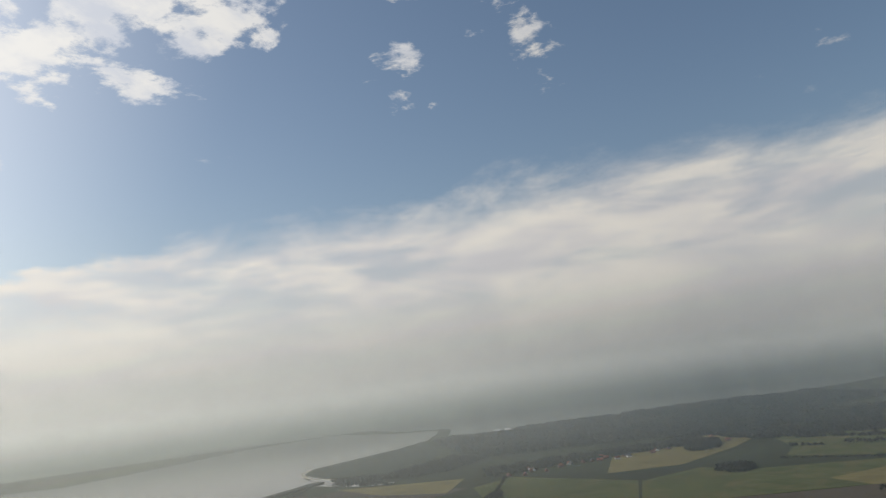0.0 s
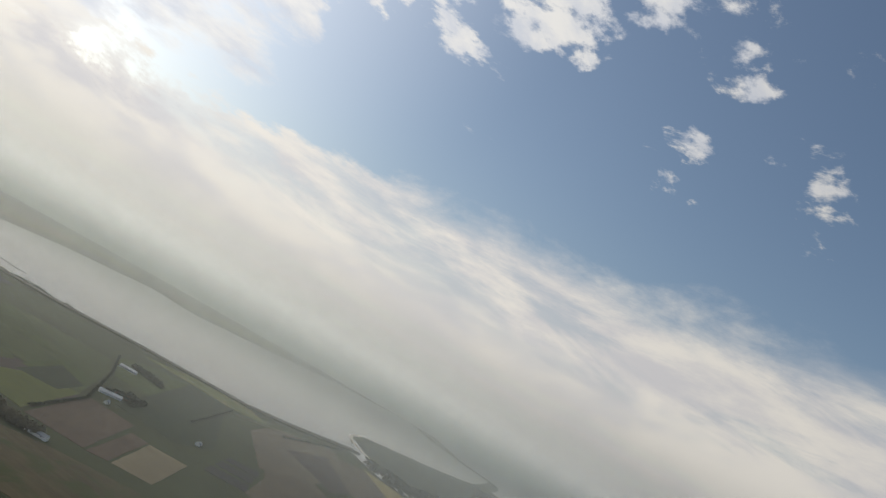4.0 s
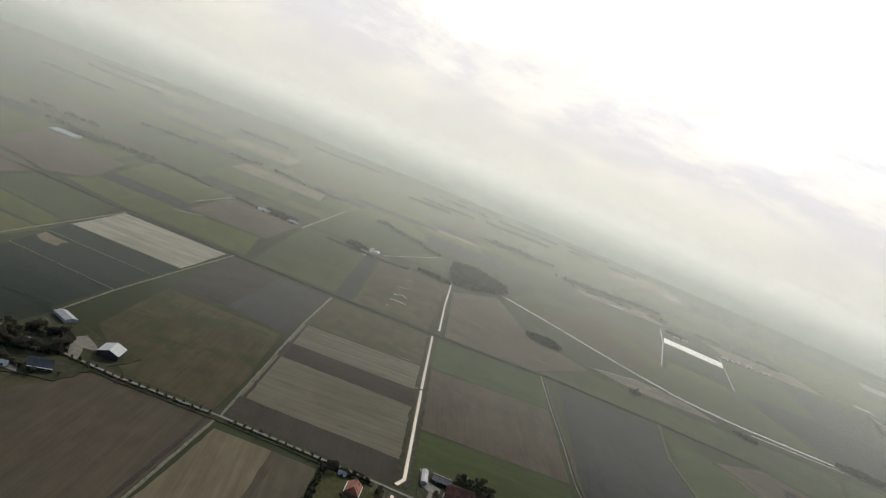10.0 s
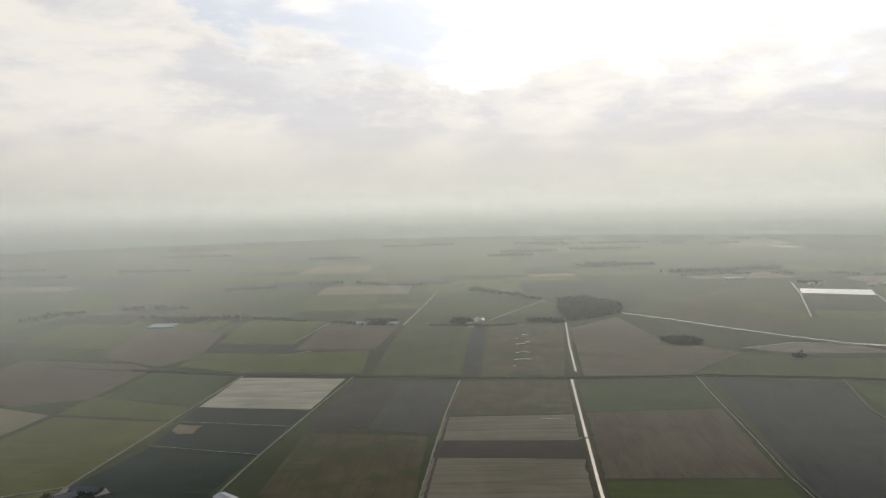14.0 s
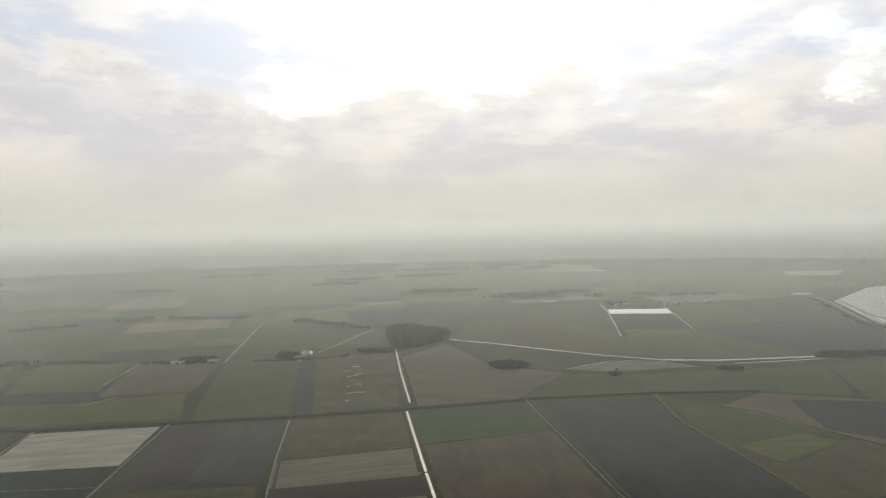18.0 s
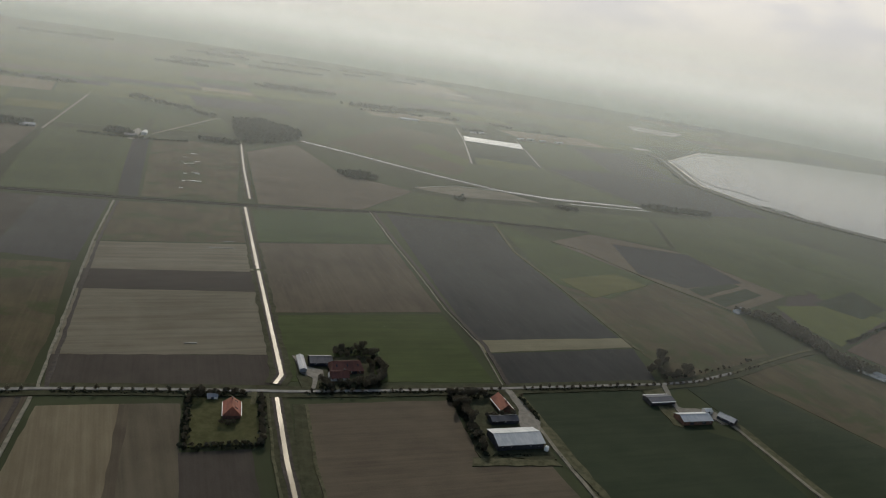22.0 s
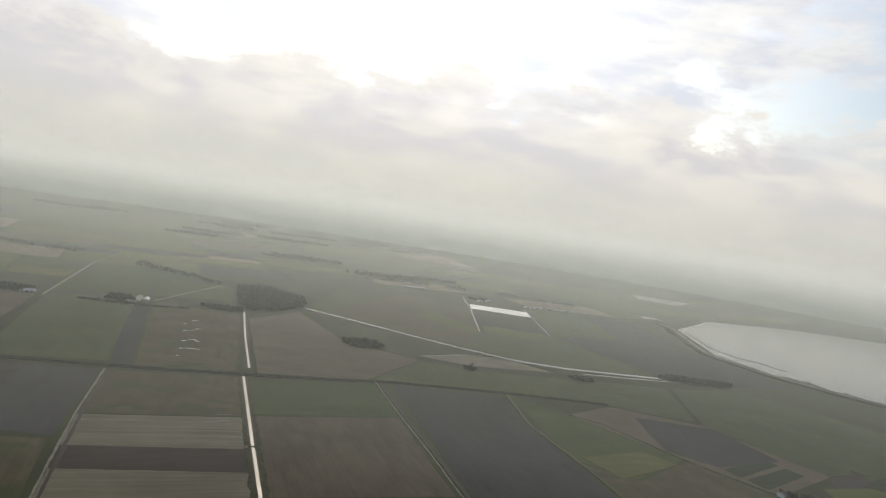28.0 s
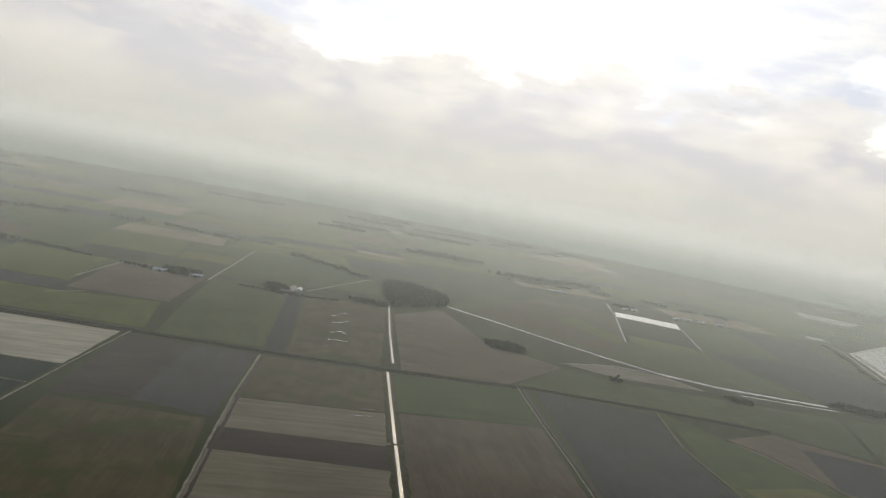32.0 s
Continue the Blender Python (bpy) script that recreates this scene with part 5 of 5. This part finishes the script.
# the farm at the bend
sheet("farm_plot", "worn grass plot of the farm at the bend", "yard", "verge", (291.9, 546.3), (314, 556.4), (308.7, 512.8), (305, 488.2), (296.9, 491.9), z=0.6, step=8, size=1.2)
yard("pale concrete yard by the white-roofed barn", (309.6, 518.5), (310.8, 510.9), (339, 510.4), (343.1, 499), (355.1, 501.9), (346.9, 519.1), (330.8, 522.6))
building("shed", "open cattle shed with a dark roof and pale edge", pose(299.4, 528.7, 0.6, 0, 0, 14.2), 25, 12, 3.2, 1.2, "dark_wall", "dark_sheet", doors=3, windows=0, gutter="white_paint")
building("barn", "brick barn with a white sheet roof", pose(318, 501.6, 0.6, 0, 0, 12.6), 29, 13, 3.4, 2.4, "brick", "white_sheet", doors=2, windows=5)
building("shed", "small shed with a grey ridged roof", pose(350.1, 505.7, 0.9, 0, 0, 130.5), 14, 9, 3.0, 1.8, "dark_wall", "grey_sheet", doors=1, windows=2)
building("shed", "small white lean-to in the yard", pose(337.9, 517, 0.9, 0, 0, 12.7), 7, 5, 2.6, 1.0, "white_paint", "white_sheet", doors=1, windows=1)
# the western farm
sheet("farm_plot", "dark ground under the trees of the western farm", "yard", "grass", (-366.5, 429.6), (-373.4, 496.6), (-269.1, 485.6), (-274.6, 438.2), (-275.8, 389.1), (-331, 351.3), (-357, 379.2), z=0.6, step=9, size=2.0)
yard("pale concrete yard at the grey barn", (-322.9, 477.9), (-325.1, 460.7), (-303.6, 434.7), (-293.7, 434.8), (-306.2, 454.8), (-294.9, 463.2))
yard("pale yard in front of the red-roofed house", (-337.8, 371.2), (-327.1, 380.3), (-305, 384), (-298.1, 376.6), (-324.1, 367.3))
building("barn", "dark blue barn with grey and white sheet roof", pose(-287.9, 467.7, 0.9, 0, 0, 108.8), 20, 18, 4.2, 3.2, "dark_wall", "white_sheet", doors=2, windows=2)
building("shed", "grey flat shed near the field path", pose(-357.7, 488.4, 0.6, 0, 0, 160.8), 21, 12, 3.0, 1.3, "grey_sheet", "grey_sheet", doors=2, windows=2)
building("farmhouse", "small red-roofed farmhouse beside a turbine", pose(-327.6, 361.7, 0.6, 0, 0, 41.8), 13, 9, 3.0, 4.2, "brick", "red_tile", doors=1, windows=3, chimneys=((3.0, 0.0),))
building("barn", "dark barn with pale verge boards", pose(-296.5, 396.9, 0.6, 0, 0, 41.6), 18, 13, 3.4, 4.2, "dark_wall", "dark_sheet", doors=1, windows=2, gutter="white_paint")
building("shed", "small pale shed by the trees", pose(-311.6, 376.5, 0.9, 0, 0, 31.7), 7, 5, 2.4, 1.2, "white_paint", "white_sheet", doors=1, windows=1)
strip("farm_lane", "pale unpaved lane past the turbine", "track", "track", 4.0, [(-332.8, 367.5), (-305, 324.6), (-318, 287.4), (-365.7, 202.8)], z=0.8, uneven=0.2)
strip("bed_headland", "pale headland path round the crop beds", "path", "verge", 5.0, [(-373.3, 364.2), (-508.6, 356.3), (-531.6, 323.9)], z=0.78, uneven=0.2)
# the farm by the dark green beds
yard("pale sandy farmyard", (-517.3, 432.9), (-526.3, 468.4), (-515, 475.9), (-507.6, 446.9), (-492.8, 438))
yard("small pale yard corner", (-486.1, 479.3), (-473.3, 471.6), (-481.1, 460.9), (-492.2, 468.4))
building("barn", "barn with a dark sheet roof", pose(-503.1, 448.2, 0.6, 0, 0, 61), 18, 12, 3.4, 2.8, "dark_wall", "dark_sheet", doors=2, windows=3)
building("barn", "long dark-roofed shed at the bed's edge", pose(-498.2, 466.9, 0.6, 0, 0, 10.8), 30, 10, 3.2, 2.2, "dark_wall", "dark_sheet", doors=2, windows=4)
building("farmhouse", "small house with brown roof by the lane", pose(-487.7, 434.4, 0.6, 0, 0, 21.3), 11, 8, 2.9, 3.6, "brick", "brown_tile", doors=1, windows=3, chimneys=((2.5, 0.0),))
yard("pale yard of the small farm at the track's end", (-388, 1357), (-378, 1356), (-392, 1457), (-407, 1483), (-404, 1433))
# the farm behind the pale field
building("farmhouse", "house with a pale roof between trees", pose(-716, 449.1, 0.6, 0, 0, 19.7), 14, 10, 3.0, 3.6, "white_paint", "white_sheet", doors=1, windows=3)
# distant farms
for lb, nm, x, y, a, L, W, wall, roof in (
        ("distant barn with a pale roof", "barn", -623, 1341, 15, 26, 12, "white_paint", "white_sheet"), ("distant grey sheet-roofed barn", "barn", -558.9, 1355, 15, 24, 14, "grey_sheet", "grey_sheet"),
        ("distant farmhouse among trees", "farmhouse", -597.6, 1359, 15, 14, 10, "brick", "brown_tile"), ("small bright white barn at a track's end", "barn", -379.9, 1431, 100, 24, 9, "white_paint", "white_sheet"),
        ("distant dark barn beside trees", "barn", -391.7, 1387, 15, 22, 12, "dark_wall", "dark_sheet"), ("farmhouse beside the tree belt", "farmhouse", 511.4, 788, 40, 12, 8, "white_paint", "white_sheet"),
        ("cottage in the tree belt", "farmhouse", 540.5, 776, 40, 10, 8, "brick", "red_tile"), ("long pale shed at the belt's end", "shed", 582.7, 635, 125, 26, 8, "white_paint", "grey_sheet"),
        ("white-roofed shed below the dyke", "shed", 993, 1065, 130, 34, 12, "white_paint", "white_sheet"), ("long pale barn near the dyke", "barn", 826, 866, 150, 36, 13, "white_paint", "white_sheet"),
        ("brown barn beside the pale one", "barn", 853, 874, 150, 24, 12, "brick", "brown_tile"), ("small shed by a field corner", "shed", 920, 743, 30, 12, 8, "white_paint", "grey_sheet"),
        ("small shed in the paddock", "shed", 791, 820, 30, 9, 6, "white_paint", "grey_sheet")):
    building(nm, lb, pose(x, y, 0.3, 0, 0, a), L, W, 3.2, 2.4, wall, roof, doors=1, windows=2, group="distant farm buildings")
for i, (x, y, L) in enumerate(((532.4, 2212, 22), (569.6, 2231, 26), (611, 2243, 18), (669, 2259, 26), (378.8, 2200, 16), (406.8, 2219, 16))):
    building("shed", "low pale shed behind the white strip", pose(x, y, 0.3, 0, 0, 20), L, 10, 3.4, 1.6, "white_paint", "white_sheet", doors=1, windows=2, group="sheds behind the crop covers")


def greenhouse(label, at, length, width, bays):
    root = thing("greenhouse", label, "greenhouse", at, "greenhouses")
    b = width / bays
    part("wall", mesh_of("wall", *box(-length / 2, -width / 2, -0.3, length / 2, width / 2, 3.0), M["glazing"]), root)
    for i in range(bays):
        y = -width / 2 + b * i
        for s in (0, 1):
            q = [(-length / 2, y, 3.0), (length / 2, y, 3.0), (length / 2, y + b / 2, 4.2), (-length / 2, y + b / 2, 4.2)] if s == 0 else [(-length / 2, y + b / 2, 4.2), (length / 2, y + b / 2, 4.2), (length / 2, y + b, 3.0), (-length / 2, y + b, 3.0)]
            part("roof_slope", mesh_of("roof_slope", *roof_slab(*q, 0.08), M["glazing"]), root)
        part("gutter", mesh_of("gutter", *box(-length / 2, y - 0.15, 2.9, length / 2, y + 0.15, 3.1), M["white_paint"]), root)


M["glazing"] = plain("greenhouse_glass", (0.27, 0.30, 0.295), (0.42, 0.44, 0.43), 0.15, 0.25, spec=0.6, bump=0.05)
greenhouse("distant greenhouse with pale glass", pose(-1047, 1219, 0.3, 0, 0, 20), 55, 40, 6)
greenhouse("distant greenhouse with bright glass", pose(181.3, 2300, 0.3, 0, 0, 21), 60, 24, 4)
for x, y in ((1734, -463.5), (1677, -523.4), (1624, -576), (1567, -618)):
    greenhouse("white greenhouse near the coast wood", pose(x, y, 0.3, 0, 0, 42), 52, 34, 4)
# the village near the spit
rv = random.Random(9)
for i in range(34):
    a = i / 33
    x, y = 1620 + 350 * a + rv.uniform(-30, 60), 490 - 450 * a + rv.uniform(-40, 40)
    building("house", "village house among trees", pose(x, y, 0.3, 0, 0, rv.choice((20, 35, 110, 125))), rv.uniform(9, 15), rv.uniform(7, 9), 3.0, 3.6, rv.choice(("white_paint", "brick", "brick")), rv.choice(("red_tile", "brown_tile", "dark_sheet", "brown_tile")), doors=1, windows=2, group="village houses")
woods("village_trees", "trees between the village houses", [(1638, 527.6), (1948, 67.7), (2051, 111.1), (1752, 576)], 17.0, 8.0, 8, quads=20)
for x, y in ((2968, 900), (2978, 855), (2996, 800)):
    building("house", "pale beach building on the far shore", pose(x, y, 0.3, 0, 0, 60), 26, 14, 6.0, 3.0, "white_paint", "white_sheet", doors=1, windows=3, group="beach buildings")


def turbine(at):
    root = thing("wind_turbine", "small white farm wind turbine on a slim tower", "wind turbine", at)
    v, f = [], []
    limb(v, f, (0, 0, 0), (0, 0, 30), 0.8, 0.42, 12)
    part("tower", mesh_of("tower", v, f, M["steel"], True), root)
    part("foundation", mesh_of("foundation", *box(-2.2, -2.2, -0.4, 2.2, 2.2, 0.35), M["yard"]), root)
    part("nacelle", mesh_of("nacelle", *box(-0.7, -1.6, 29.8, 0.7, 1.6, 31.2), M["steel"]), root)
    v, f = [], []
    limb(v, f, (0, -1.6, 30.5), (0, -2.3, 30.5), 0.55, 0.15, 10)
    hub = part("hub", mesh_of("hub", v, f, M["steel"], True), root)
    for k in range(3):
        a = radians(78 + 120 * k)
        d, n = Vector((math.cos(a), 0, math.sin(a))), Vector((-math.sin(a), 0, math.cos(a)))
        c = Vector((0, -1.9, 30.5))
        q = [c + d * 0.4 - n * 0.3, c + d * 0.4 + n * 0.3, c + d * 2.2 + n * 0.5, c + d * 7.2 + n * 0.1, c + d * 7.2 - n * 0.08, c + d * 2.2 - n * 0.45]
        w = Vector((0, 0.14, 0))
        v = q + [p + w for p in q]
        f = [tuple(range(6)), tuple(range(11, 5, -1))] + [(i, i + 6, (i + 1) % 6 + 6, (i + 1) % 6) for i in range(6)]
        part("blade", mesh_of("blade", v, f, M["white_paint"]), hub)
    return root


turbine(pose(-305.6, 316.8, 0.2, 0, 0, 51.7))
# standing water
for x, y, a, L, W in ((-115.2, 799, 18, 27, 1.6), (-110.9, 825, 22, 14, 1.2), (-258, 1303, 16, 11, 4), (-238, 1240, 16, 9, 4), (-244, 1222, 16, 8, 4), (-226, 1158, 16, 11, 4), (-219, 1150, 16, 7, 4), (-216, 1101, 16, 12, 4), (-207, 1101, 16, 9, 4), (-227, 1094, 16, 5, 6), (-266, 1265, 16, 5, 6), (-253, 1214, 16, 5, 6), (-220, 1050, 16, 5, 6), (-236, 1143, 16, 5, 6), (-91.8, 551.7, 15, 10, 1.4), (-628, 906, 18, 16, 4)):
    sheet("puddle", "shallow bright puddle in a wet field", "puddle", "reach", *[(x + L / 2 * sx * math.cos(radians(a)) - W / 2 * sy * math.sin(radians(a)), y + L / 2 * sx * math.sin(radians(a)) + W / 2 * sy * math.cos(radians(a))) for sx, sy in ((-1, -1), (1, -1), (1, 1), (-1, 1))], z=0.58, step=4, size=0.5)
for q in ([(-298, 1296), (-230.6, 1348), (-172.6, 1022), (-216.4, 999)],):
    field("mixed", "wet muddy part of a field with puddles", *q, size=4.0)
